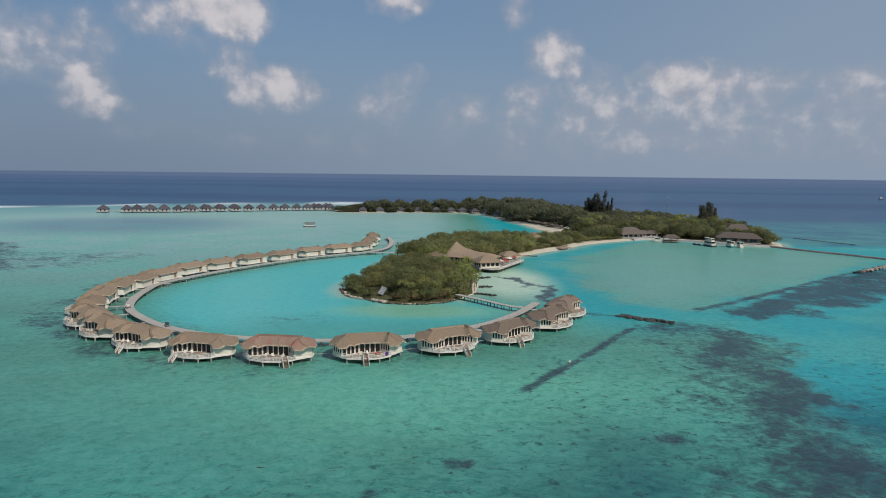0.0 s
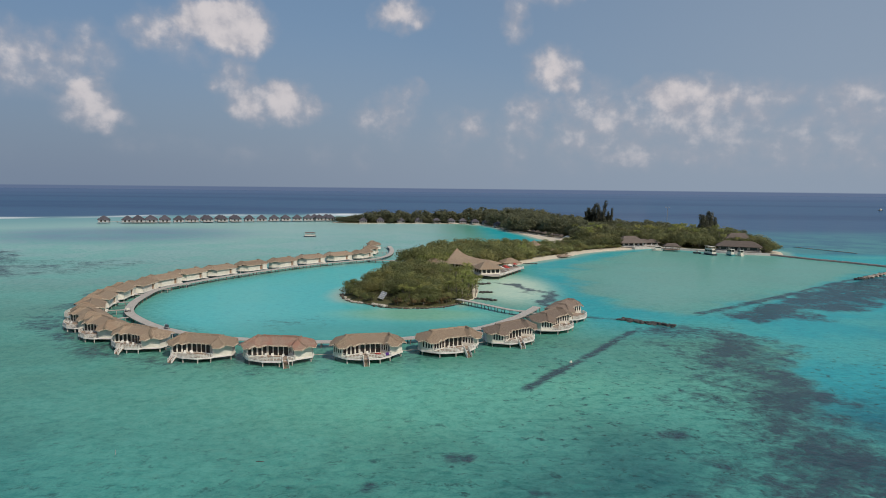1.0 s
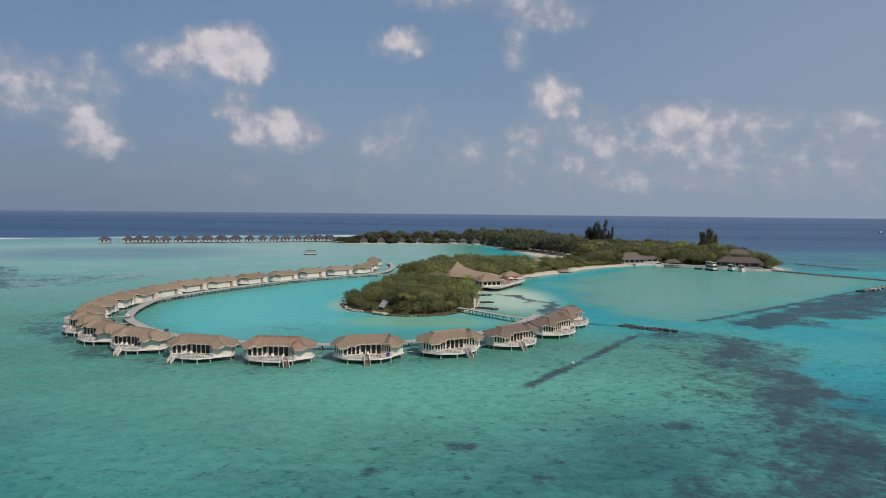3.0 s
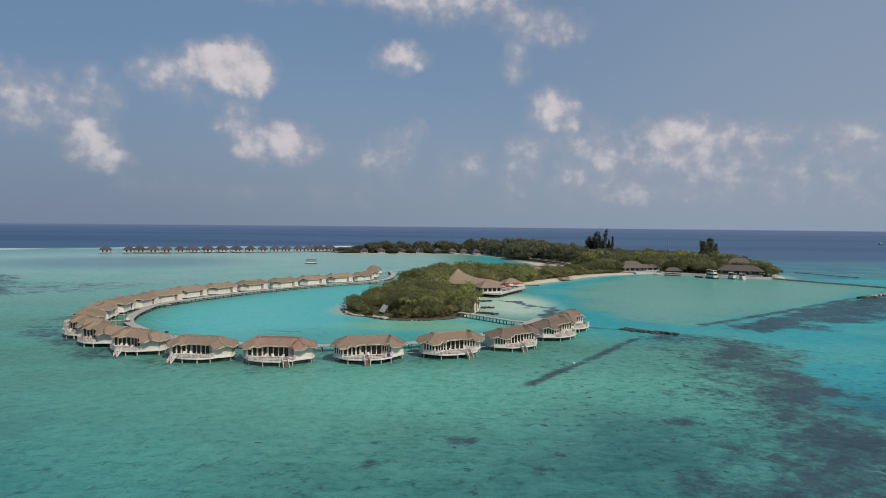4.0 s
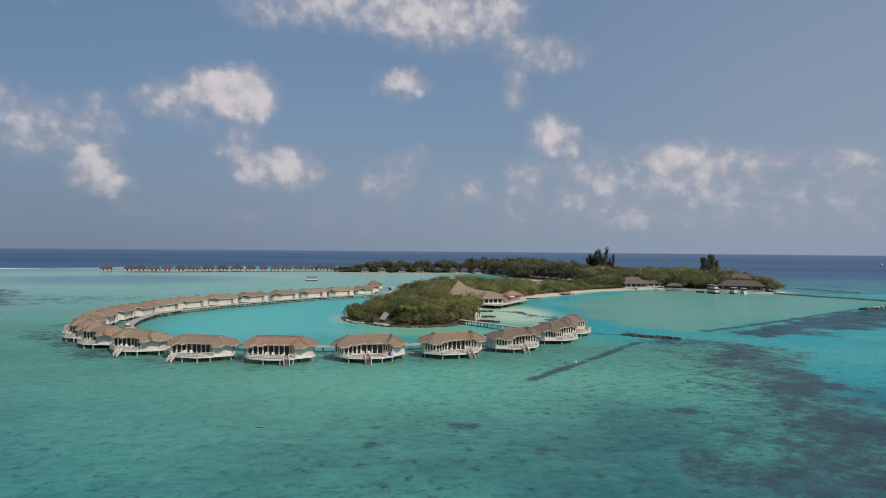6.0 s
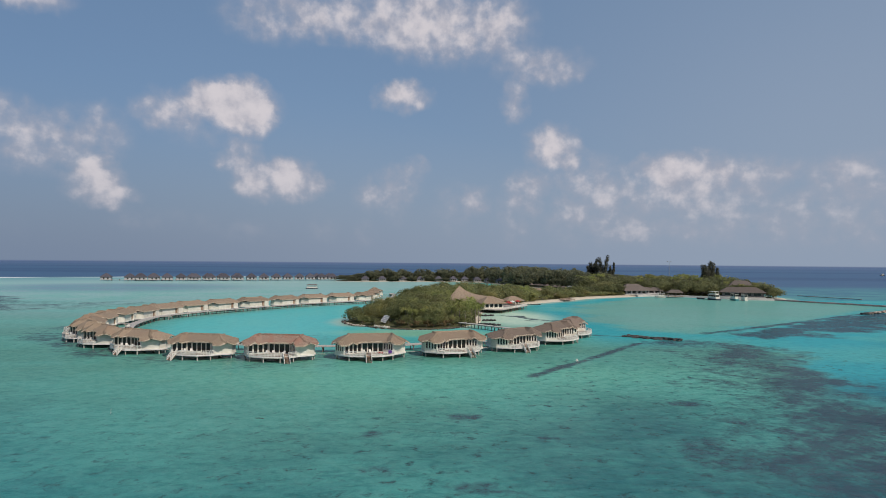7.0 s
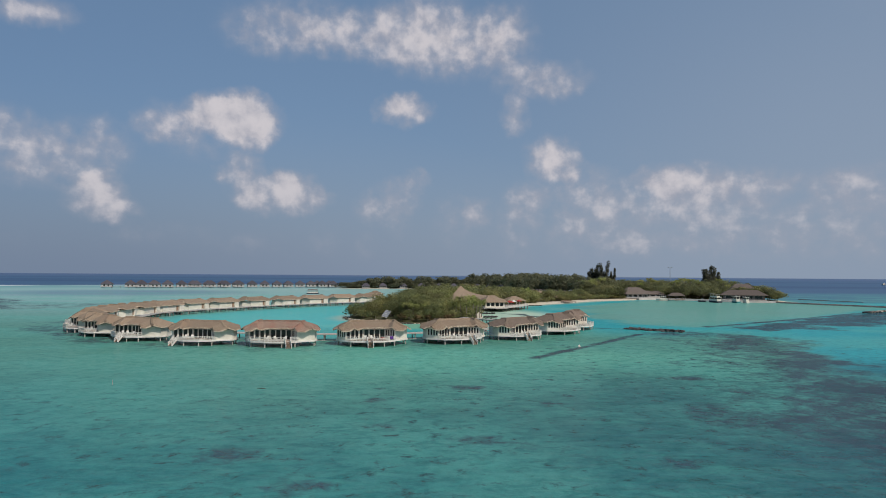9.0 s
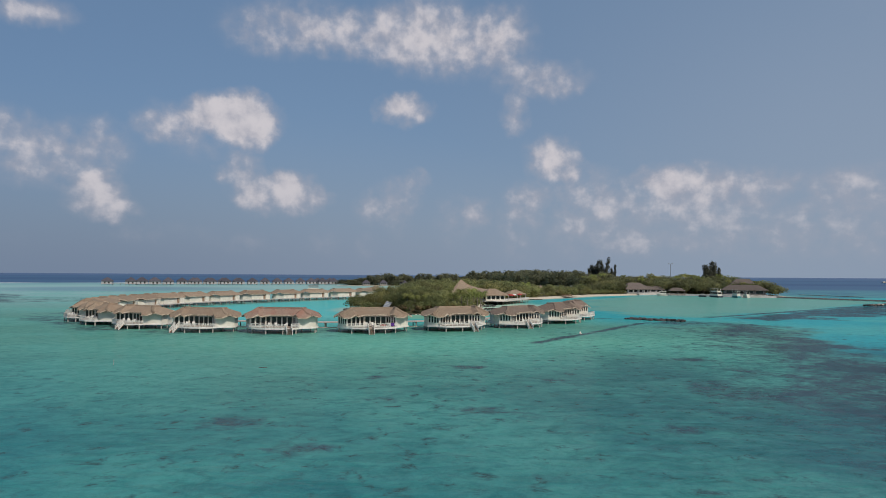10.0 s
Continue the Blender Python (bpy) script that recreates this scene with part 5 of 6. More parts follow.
thatched_hall("kitchen_wing", "low brown thatched wing beside the restaurant", pose(-3.5, 311, 0, 0, 0, -20), square(5.0, 4.0), (-2.0, 0), (2.0, 0), 4.0, 6.6, 1.6,
              [((-4, -3), (4, -3), 2), ((4, -3), (4, 3), 1), ((4, 3), (-4, 3), 2), ((-4, 3), (-4, -3), 1)], [], M_THATCH, 29)
thatched_hall("bar_pavilion", "low brown thatched pavilion with white windows above the water", pose(20, 296, 0, 0, 0, 20), square(6.0, 5.2), (-1.4, 0), (1.4, 0), 4.1, 7.0, 1.7,
              [((-4.6, -4), (4.6, -4), 4), ((4.6, -4), (4.6, 4), 3), ((4.6, 4), (-4.6, 4), 4), ((-4.6, 4), (-4.6, -4), 3)], [], M_THATCH, 22)
thatched_hall("terrace_pavilion", "small open thatched pavilion on the terrace", pose(33, 323, 0, 0, 0, 15), square(4.8, 4.2), (-1.0, 0), (1.0, 0), 3.8, 5.9, 1.7,
              [], [(-4.4, -3.6), (4.4, -3.6), (4.4, 3.6), (-4.4, 3.6), (0, -3.6), (0, 3.6)], M_THATCH, 23)
thatched_hall("reception_hall", "wide grey thatched hall with white walls at the lagoon", pose(128.5, 451, 0, 0, 0, 12), square(9.8, 7.0), (-4.5, 0), (3.5, 0), 3.8, 8.3, 1.5,
              [((-7.5, -5.0), (7.5, -5.0), 4), ((7.5, -5.0), (7.5, 5.0), 2), ((7.5, 5.0), (-7.5, 5.0), 4), ((-7.5, 5.0), (-7.5, -5.0), 2)], [(-4, -6.4), (0, -6.4), (4, -6.4)], M_THATCH_GREY, 24, wall_mat=M_GREYWALL)
thatched_hall("side_wing", "low grey thatched wing beside the hall", pose(142, 457, 0, 0, 0, 4), square(8.0, 4.4), (-5.0, 0), (5.0, 0), 3.6, 5.9, 1.5,
              [((-6.6, -3.4), (6.6, -3.4), 3), ((6.6, -3.4), (6.6, 3.4), 1), ((6.6, 3.4), (-6.6, 3.4), 3), ((-6.6, 3.4), (-6.6, -3.4), 1)], [], M_THATCH_GREY, 25, wall_mat=M_GREYWALL)
# dark walls: shade of the open dock building put into the material
thatched_hall("dock_house", "large grey thatched dock building with pale base wall", pose(192, 425.5, 0, 0, 0, -22), square(14.0, 7.5), (-8.5, 0), (8.0, 0), 4.3, 7.6, 1.6,
              [((-12, -5.8), (12, -5.8), 4), ((12, -5.8), (12, 5.8), 2), ((12, 5.8), (-12, 5.8), 4), ((-12, 5.8), (-12, -5.8), 2)], [], M_THATCH_GREY, 26, wall_mat=M_DARKCONC)
thatched_hall("upper_house", "grey thatched house behind the dock building", pose(202, 449, 0, 0, 0, -15), square(9.8, 7.0), (-4.5, 0), (3.5, 0), 6.2, 11.2, 1.6,
              [((-7.6, -5), (7.6, -5), 4), ((7.6, -5), (7.6, 5), 2), ((7.6, 5), (-7.6, 5), 4), ((-7.6, 5), (-7.6, -5), 2)], [], M_THATCH_GREY, 27, wall_mat=M_DARKCONC)

beach_hut = hip_house("beach_hut", "small thatched beach bungalow under the trees", "bungalow", "beach bungalows on the far shore", 7.4, 6.0, 1.2, 3.0, 6.1, M_THATCH_DARK, 0.3, False, seed=8)
for i, (x, y) in enumerate(HUT_SPOTS):
    m = pose(x, y, 0, 0, 0, 8 + 5 * (i % 3))
    if i == 0:
        beach_hut.matrix_basis = m
    else:
        copy_thing(beach_hut, m)

strip_hut = hip_house("beach_hut", "small round brown thatched hut among beach shrubs", "hut", "huts on the sandy strip", 6.0, 5.5, 1.0, 3.0, 5.6, M_THATCH, 0.1, False, seed=9)
strip_hut.matrix_basis = pose(48, 404, 0.3, 0, 0, 30)
copy_thing(strip_hut, pose(60, 433, 0.3, 0, 0, 50))
copy_thing(strip_hut, pose(54, 411, 0.5, 0, 0, 10))

# ---- rocks, walls and jetties ----


def rock_mesh(seed, mat):
    r = random.Random(seed)
    bm = bmesh.new()
    bmesh.ops.create_icosphere(bm, subdivisions=1, radius=0.5)
    for v in bm.verts:
        v.co *= r.uniform(0.7, 1.15)
        v.co.z *= 0.72
    bmesh.ops.recalc_face_normals(bm, faces=bm.faces)
    me = bpy.data.meshes.new("rock")
    bm.to_mesh(me)
    bm.free()
    me.materials.append(mat)
    return me


DARK_ROCKS = [rock_mesh(k, M_ROCK) for k in range(4)]
BROWN_ROCKS = [rock_mesh(20 + k, M_BROWNROCK) for k in range(4)]
PALE_ROCKS = [rock_mesh(10 + k, M_PALEROCK) for k in range(3)]


def rock_row(name, label, points, step, size, spread_, seed, meshes, height=0.0, category="rocks", per=2):
    row = thing(name, label, category)
    r = random.Random(seed)
    for c, d in along(points, step):
        n = Vector((-d.y, d.x, 0))
        for _ in range(per):
            s = size * r.uniform(0.6, 1.35)
            off = r.gauss(0, spread_ * 0.5)
            z = height + 0.10 * s - abs(off) * 0.18
            rock = shared("rock", r.choice(meshes), row)
            rock.matrix_basis = pose(c.x + n.x * off + r.uniform(-0.3, 0.3), c.y + n.y * off + r.uniform(-0.3, 0.3), z, r.uniform(-20, 20), r.uniform(-20, 20), r.uniform(0, 360)) @ Matrix.Diagonal((s, s * r.uniform(0.8, 1.2), s * 0.85, 1))
    return row


rock_row("breakwater", "dark boulder breakwater standing out of the lagoon", [(56, 201.5), (60, 197), (64, 195), (68.5, 192)], 0.6, 1.2, 1.9, 1, DARK_ROCKS, 0.2, "breakwater", 5)
rock_row("rock_edge", "low dark rock edging along the islet shore", [(-37.5, 243), (-36.8, 238), (-33.2, 228.5), (-27, 223.5), (-18, 216.5), (-8, 215.5), (1, 219.3), (6, 225.4)], 0.7, 0.75, 0.7, 2, BROWN_ROCKS, 0.2, "rocks", 2)
rock_row("pale_rocks", "pale coral rocks at the islet waterline", [(-34.5, 231), (-31.5, 226.5), (-27.5, 223.4)], 0.9, 1.0, 0.7, 3, PALE_ROCKS, 0.32)
rock_row("pale_rocks", "heap of pale coral rocks under the shrubs", [(-24, 221), (-21.5, 218.8), (-19, 217.2)], 0.6, 1.2, 1.3, 4, PALE_ROCKS, 0.5)
for k, (a, b) in enumerate((((17, 296), (22, 298)), ((14.5, 272), (19.5, 273)), ((14.5, 250), (19, 251)), ((12, 236), (18.5, 232.5)))):
    rock_row("rock_groyne", "short dark rock groyne on the islet beach", [a, b], 0.6, 1.1, 0.9, 30 + k, DARK_ROCKS, 0.25, "groyne", 2)
rock_row("rock_groyne", "line of dark rocks off the sandy strip", [(43, 349), (50, 348)], 0.8, 0.9, 0.7, 36, DARK_ROCKS, 0.1, "groyne", 2)


def stone_bank(name, label, points, wide, top, mat, category, toe=-0.8, seed=0):
    """A long low wall with sloping sides."""
    r = random.Random(seed)
    bm = bmesh.new()
    last = None
    for c, d in along(points, 1.5):
        n = Vector((-d.y, d.x, 0))
        ring = []
        for s, z in ((-0.72, toe), (-0.5, top), (0.5, top), (0.72, toe)):
            j = r.uniform(-0.06, 0.06)
            ring.append(bm.verts.new((c.x + n.x * s * wide + j, c.y + n.y * s * wide + j, z + (r.uniform(-0.07, 0.07) if z == top else 0))))
        if last:
            for i in range(3):
                bm.faces.new((last[i], last[i + 1], ring[i + 1], ring[i]))
        else:
            bm.faces.new(ring)
        last = ring
    bm.faces.new(last[::-1])
    bank = thing(name, label, category)
    part("bank", bm, mat, bank)
    return bank


stone_bank("causeway", "long low dark concrete causeway across the lagoon edge", [(204, 411), (218, 385), (229, 369), (240, 349), (262, 308), (300, 240)], 3.6, 0.75, M_DARKCONC, "causeway")
stone_bank("sea_wall", "pale stone sea wall in the lagoon", [(193.5, 301.5), (206, 312), (222, 325), (250, 345), (290, 375)], 1.9, 0.6, M_BUFFROCK, "sea wall", seed=3)
rock_row("rock_edge", "pale rocks heaped along the sea wall", [(196, 303.5), (206, 312), (222, 325), (240, 337)], 1.1, 1.3, 2.2, 43, PALE_ROCKS + BROWN_ROCKS, 0.35, "rocks", 2)
rock_row("boulder_pile", "dark boulders at the end of the sea wall", [(190, 299), (195, 303)], 0.8, 1.3, 1.4, 41, DARK_ROCKS, 0.4)
stone_bank("floating_boom", "thin dark line lying on the outer lagoon", [(252, 471), (260, 450), (270, 427)], 1.2, 0.3, M_DARKCONC, "boom", seed=4)
quay = stone_bank("quay", "long pale concrete quay along the main island", [(128, 441), (139, 446.5), (153, 443.5), (173, 427.5), (186, 415.5), (204, 408)], 2.2, 1.15, M_CONCRETE, "quay", seed=5)

# ---- terrace by the restaurant ----


def terrace():
    t = thing("terrace", "wide pale timber terrace on stilts by the pavilion", "terrace")
    bm = bmesh.new()
    slab(bm, [(16.5, 290), (21, 286), (25, 287), (39.5, 317), (36, 328), (27, 318)], 1.44, 1.66)
    part("deck", bm, M_DECK, t)
    stem = bmesh.new()
    pole(stem, (0, 0, -1.2), (0, 0, 1.36), 0.16, 0.15, 6)
    base = None
    for k in range(9):
        f = k / 8
        for a, b in (((24.6, 288.0), (38.8, 317)), ((18.0, 291.0), (28, 318))):
            m = pose(a[0] + (b[0] - a[0]) * f, a[1] + (b[1] - a[1]) * f, 0)
            if base is None:
                base = part("stilt", stem, M_DARKPILE, t)
                base.matrix_basis = m
            else:
                shared("stilt", base.data, t, m)
    bm = bmesh.new()
    rail_run(bm, (25, 287.4), (39.2, 317), 1.66)
    part("railing", bm, M_RAIL, t)


terrace()


def parasol(label, mat, m):
    p = thing("parasol", label, "parasol", "terrace parasols", m)
    bm = bmesh.new()
    pole(bm, (0, 0, 0), (0, 0, 2.5), 0.04, 0.03, 6)
    part("pole", bm, M_WOOD, p)
    bm = bmesh.new()
    top = bm.verts.new((0, 0, 2.75))
    rim = [bm.verts.new((1.35 * math.cos(i * math.pi / 4), 1.35 * math.sin(i * math.pi / 4), 2.1)) for i in range(8)]
    low = [bm.verts.new((1.33 * math.cos(i * math.pi / 4), 1.33 * math.sin(i * math.pi / 4), 1.92)) for i in range(8)]
    for i in range(8):
        j = (i + 1) % 8
        bm.faces.new((top, rim[i], rim[j]))
        bm.faces.new((rim[i], low[i], low[j], rim[j]))
    part("canopy", bm, mat, p)
    bm = bmesh.new()
    pole(bm, (0, 0, 0), (0, 0, 0.12), 0.4, 0.36, 10)
    part("base_plate", bm, M_CONCRETE, p)
    return p


for x, y, red in ((29.0, 306, 1), (31.5, 310, 0), (34.5, 315, 1), (29.5, 301, 1), (35, 321, 0), (26.5, 301, 0)):
    parasol("red canvas parasol on the terrace" if red else "white canvas parasol on the terrace", M_RED if red else M_RAIL, pose(x, y, 1.66))


def bistro_set(m):
    """A square table with four plain chairs' worth of seats is built as separate things."""
    t = thing("terrace_table", "small dark wooden terrace table", "table", "terrace tables", m)
    bm = bmesh.new()
    box(bm, -0.45, 0.45, -0.45, 0.45, 0.70, 0.75)
    part("tabletop", bm, M_WOOD, t)
    leg = bmesh.new()
    box(leg, -0.03, 0.03, -0.03, 0.03, 0, 0.70)
    base = part("leg", leg, M_WOOD, t)
    base.matrix_basis = pose(-0.38, -0.38, 0)
    for a, b in ((0.38, -0.38), (0.38, 0.38), (-0.38, 0.38)):
        shared("leg", base.data, t, pose(a, b, 0))
    return t


def deck_chair():
    c = thing("deck_chair", "white plastic chair on the villa deck", "chair", "white deck chairs")
    bm = bmesh.new()
    box(bm, -0.28, 0.28, -0.26, 0.28, 0.40, 0.46)
    part("seat", bm, M_RAIL, c)
    bm = bmesh.new()
    beam(bm, (0, 0.27, 0.44), (0, 0.40, 0.98), 0.54, 0.05)
    part("backrest", bm, M_RAIL, c)
    for s in (-1, 1):
        bm = bmesh.new()
        box(bm, s * 0.30 - 0.03, s * 0.30 + 0.03, -0.26, 0.30, 0.62, 0.67)
        box(bm, s * 0.30 - 0.03, s * 0.30 + 0.03, -0.26, -0.20, 0.42, 0.62)
        part("armrest", bm, M_RAIL, c)
    leg = bmesh.new()
    box(leg, -0.025, 0.025, -0.025, 0.025, 0, 0.42)
    base = part("leg", leg, M_RAIL, c)
    base.matrix_basis = pose(-0.25, -0.23, 0)
    for a, b in ((0.25, -0.23), (0.25, 0.25), (-0.25, 0.25)):
        shared("leg", base.data, c, pose(a, b, 0))
    return c


table = bistro_set(pose(27.5, 303.5, 1.66))
for x, y in ((30.3, 308), (32.6, 312), (30.4, 303.5), (27.6, 297), (35.6, 318)):
    copy_thing(table, pose(x, y, 1.66, 0, 0, 20))
chair = deck_chair()
seats = [(-0.6, -4.2, 20), (-2.2, -4.6, -15), (1.8, -4.6, -30)]
first = True
for i in range(1, 10):
    m = ring_pose(*RING_VILLAS[i]) @ pose(0, -0.7, 0)
    for a, b, turn in seats[: 2 + i % 2]:
        p = m @ pose(a + 0.25 * (i % 3), b, (FLOOR + 0.032) * (LARGER if i in (0, 3, 4, 5) else 1.0), 0, 0, turn + 17 * (i % 4))
        if first:
            chair.matrix_basis, first = p, False
        else:
            copy_thing(chair, p)

# ---- boats, hut on the water, poles ----


def boat(name, label, m, long, wide, hull_mat, cabin):
    b = thing(name, label, "boat", "boats at the quay", m)
    bm = bmesh.new()
    rings = []
    for k in range(11):
        s = k / 10
        w = wide / 2 * (1 - max(0, (s - 0.55) / 0.45) ** 2.2) * (0.86 + 0.14 * min(1, s * 4)) + 0.03
        x = -long / 2 + long * s
        sheer = 0.95 + 0.55 * max(0, s - 0.5) ** 2 * 4 * 0.5
        rings.append([bm.verts.new((x, y * w, z)) for y, z in ((-1, sheer), (-0.85, 0.1), (-0.35, -0.4), (0.35, -0.4), (0.85, 0.1), (1, sheer))])
    for p, q in zip(rings, rings[1:]):
        for i in range(5):
            bm.faces.new((p[i], p[i + 1], q[i + 1], q[i]))
        bm.faces.new((p[5], p[0], q[0], q[5]))
    bm.faces.new(rings[0])
    bm.faces.new(rings[-1][::-1])
    part("hull", bm, hull_mat, b)
    bm = bmesh.new()
    a, c, h = cabin
    box(bm, a, c, -wide * 0.36, wide * 0.36, 0.9, 0.9 + h * 0.55)
    part("cabin", bm, M_WHITE, b)
    for x in np.linspace(a + 0.08, c - 0.08, 4):
        for s in (-1, 1):
            bm = bmesh.new()
            box(bm, x - 0.06, x + 0.06, s * wide * 0.34 - 0.06, s * wide * 0.34 + 0.06, 0.9 + h * 0.42, 0.9 + h)
            part("post", bm, M_WHITE, b)
    bm = bmesh.new()
    box(bm, a + 0.1, c - 0.1, -wide * 0.33, wide * 0.33, 0.95 + h * 0.42, 0.88 + h)
    part("cabin_window", bm, M_GLASS, b, "dark glass band")
    bm = bmesh.new()
    box(bm, a - 0.35, c + 0.35, -wide * 0.42, wide * 0.42, 0.9 + h, 1.02 + h)
    part("canopy_roof", bm, M_WHITE, b)
    if long > 9:
        bm = bmesh.new()
        box(bm, a + 0.6, c - 0.4, -wide * 0.3, wide * 0.3, 1.02 + h, 1.75 + h)
        box(bm, a + 0.5, c + 0.5, -wide * 0.36, wide * 0.36, 2.9 + h, 3.02 + h)
        for x in (a + 0.65, (a + c) / 2, c - 0.5):
            for s in (-1, 1):
                box(bm, x - 0.06, x + 0.06, s * wide * 0.29 - 0.06, s * wide * 0.29 + 0.06, 1.75 + h, 2.9 + h)
        part("flybridge", bm, M_WHITE, b, "white upper deck with flat canopy")
    bm = bmesh.new()
    for s in (-1, 1):
        beam(bm, (a, s * wide * 0.4, 1.0 + h), (a, s * wide * 0.4, 1.9 + h), 0.06, 0.06)
        beam(bm, (c, s * wide * 0.4, 1.0 + h), (c, s * wide * 0.4, 1.9 + h), 0.06, 0.06)
        beam(bm, (a, s * wide * 0.4, 1.85 + h), (c, s * wide * 0.4, 1.85 + h), 0.06, 0.06)
    part("roof_rail", bm, M_GALV, b)
    return b


boat("dive_boat", "dark-hulled white cabin boat moored at the quay", pose(166.5, 409, 0, 0, 0, 104), 11.0, 3.9, M_DARKHULL, (-4.4, 3.0, 2.3))
boat("motor_boat", "teal and white motor boat moored at the quay", pose(177.6, 405, 0, 0, 0, 100), 7.2, 2.9, M_TEALHULL, (-2.8, 1.8, 3.0))
boat("motor_boat", "small white motor boat moored at the quay", pose(183.0, 403, 0, 0, 0, 96), 5.6, 2.5, M_WHITE, (-2.2, 1.6, 2.6))
boat("motor_boat", "small white boat beside the dock shelter", pose(141, 431, 0, 0, 0, 165), 7.0, 2.6, M_WHITE, (-2.2, 1.4, 1.9))
boat("skiff", "low dark skiff beside the moored boat", pose(161, 415, 0, 0, 0, 150), 4.6, 1.7, M_DARKHULL, (-0.5, 0.3, 0.5))
boat("ferry_boat", "distant low dark-hulled boat on the ocean", pose(915, 1378, 0, 0, 0, 5), 11.0, 3.4, M_DARKHULL, (-3.0, 2.0, 1.6))

shelter = thing("dock_shelter", "open thatched shelter on dark stilts over the water", "shelter")
v, f = thatch_roof(square(5.2, 3.6), (-2.4, 0), (2.4, 0), 3.4, 5.4, rows=6, n=60, seed=33)
ob = new("roof", mesh_from("roof", v, f, M_THATCH_GREY))
ob.parent = shelter
for x in (-4.4, 0, 4.4):
    for y in (-2.9, 2.9):
        bm = bmesh.new()
        pole(bm, (x, y, -1), (x, y, 3.6), 0.13, 0.12, 6)
        part("post", bm, M_DARKPILE, shelter)
bm = bmesh.new()
box(bm, -5.0, 5.0, -3.3, 6.0, 1.0, 1.25)
part("deck", bm, M_BROWNDECK, shelter)
shelter.matrix_basis = pose(150, 430, 0, 0, 0, -10)

raft = thing("raft_house", "floating white hut with grey roof on a dark raft", "raft house")
bm = bmesh.new()
box(bm, -4.6, 4.6, -2.6, 2.6, -0.3, 0.7)
part("raft", bm, M_DARKHULL, raft)
bm = bmesh.new()
box(bm, -3.9, 3.9, -2.0, 2.0, 0.7, 1.7)
for x in np.linspace(-3.85, 3.85, 7):
    for s in (-1, 1):
        box(bm, x - 0.07, x + 0.07, s * 1.93 - 0.07, s * 1.93 + 0.07, 1.7, 2.9)
part("wall", bm, M_WHITE, raft)
bm = bmesh.new()
slab(bm, square(4.7, 2.8), 2.9, 3.05)
slab(bm, square(3.6, 1.4), 3.05, 3.6)
part("roof", bm, M_DARKCONC, raft)
raft.matrix_basis = pose(-106, 520, 0, 0, 0, 4)

mast = thing("lamp_mast", "tall slim steel mast with floodlights above the trees", "mast")
bm = bmesh.new()
pole(bm, (0, 0, 0), (0, 0, 23.2), 0.34, 0.2, 8)
part("pole", bm, M_GALV, mast)
for s in (-1, 1):
    bm = bmesh.new()
    beam(bm, (0, 0, 23.0), (s * 1.5, 0, 23.3), 0.14, 0.12)
    box(bm, s * 1.5 - 0.45, s * 1.5 + 0.45, -0.25, 0.25, 23.1, 23.8)
    part("floodlight", bm, M_GALV, mast)
mast.matrix_basis = pose(204, 600, 0.6)

panel = thing("solar_panel", "tilted pale panel on posts at the islet shore", "panel")
bm = bmesh.new()
box(bm, -1.25, 1.25, -1.8, 1.8, -0.06, 0.06, pose(0, 0, 2.6, 42, 0, 0))
part("sheet", bm, M_GALV, panel, "grey metal sheet")
bm = bmesh.new()
for k in range(5):
    y = -1.8 + 3.6 * k / 4
    box(bm, -1.3, 1.3, y - 0.06, y + 0.06, 0.065, 0.12, pose(0, 0, 2.6, 42, 0, 0))
part("batten", bm, M_WHITE, panel)
for x in (-1.2, 1.2):
    bm = bmesh.new()
    pole(bm, (x, 1.2, -0.8), (x, 1.2, 3.5), 0.07, 0.07, 6)
    pole(bm, (x, -1.3, -0.8), (x, -1.3, 1.4), 0.07, 0.07, 6)
    part("post", bm, M_DARKPILE, panel)
panel.matrix_basis = pose(-21.5, 227, 0.35, 0, 12, -24) @ Matrix.Scale(0.86, 4)

buoy = thing("buoy", "round white mooring buoy on the water", "buoy")
bm = bmesh.new()
bmesh.ops.create_uvsphere(bm, u_segments=12, v_segments=8, radius=0.32)
pole(bm, (0, 0, 0.28), (0, 0, 0.5), 0.06, 0.05, 6)
part("float", bm, M_WHITE, buoy)
buoy.matrix_basis = pose(30, 150, 0.1)
stake = thing("channel_stake", "thin pale stake standing in the shallows", "stake")
bm = bmesh.new()
pole(bm, (0, 0, -1.2), (0.05, 0, 0.75), 0.04, 0.03, 6)
part("stick", bm, M_PILE, stake)
stake.matrix_basis = pose(-49, 95, 0)


def bicycle(label, m, mat):
    b = thing("luggage_cart", label, "cart", "boardwalk carts", m)
    bm = bmesh.new()
    box(bm, -0.75, 0.75, -0.42, 0.42, 0.45, 0.55)
    part("bed", bm, M_GALV, b)
    bm = bmesh.new()
    box(bm, -0.6, 0.5, -0.36, 0.36, 0.552, 1.15)
    bmesh.ops.bevel(bm, geom=list(bm.edges), offset=0.08, segments=2, affect="EDGES")
    part("load", bm, mat, b)
    for x, y in ((-0.5, -0.45), (-0.5, 0.45), (0.5, -0.45), (0.5, 0.45)):
        bm = bmesh.new()
        pole(bm, (x, y - 0.04, 0.23), (x, y + 0.04, 0.23), 0.23, 0.23, 12)
        part("wheel", bm, M_DARKPILE, b)
    bm = bmesh.new()
    for s in (-0.3, 0.3):
        beam(bm, (0.72, s, 0.5), (1.0, s, 1.15), 0.05, 0.05)
    beam(bm, (1.0, -0.33, 1.15), (1.0, 0.33, 1.15), 0.05, 0.05)
    part("handle", bm, M_GALV, b)


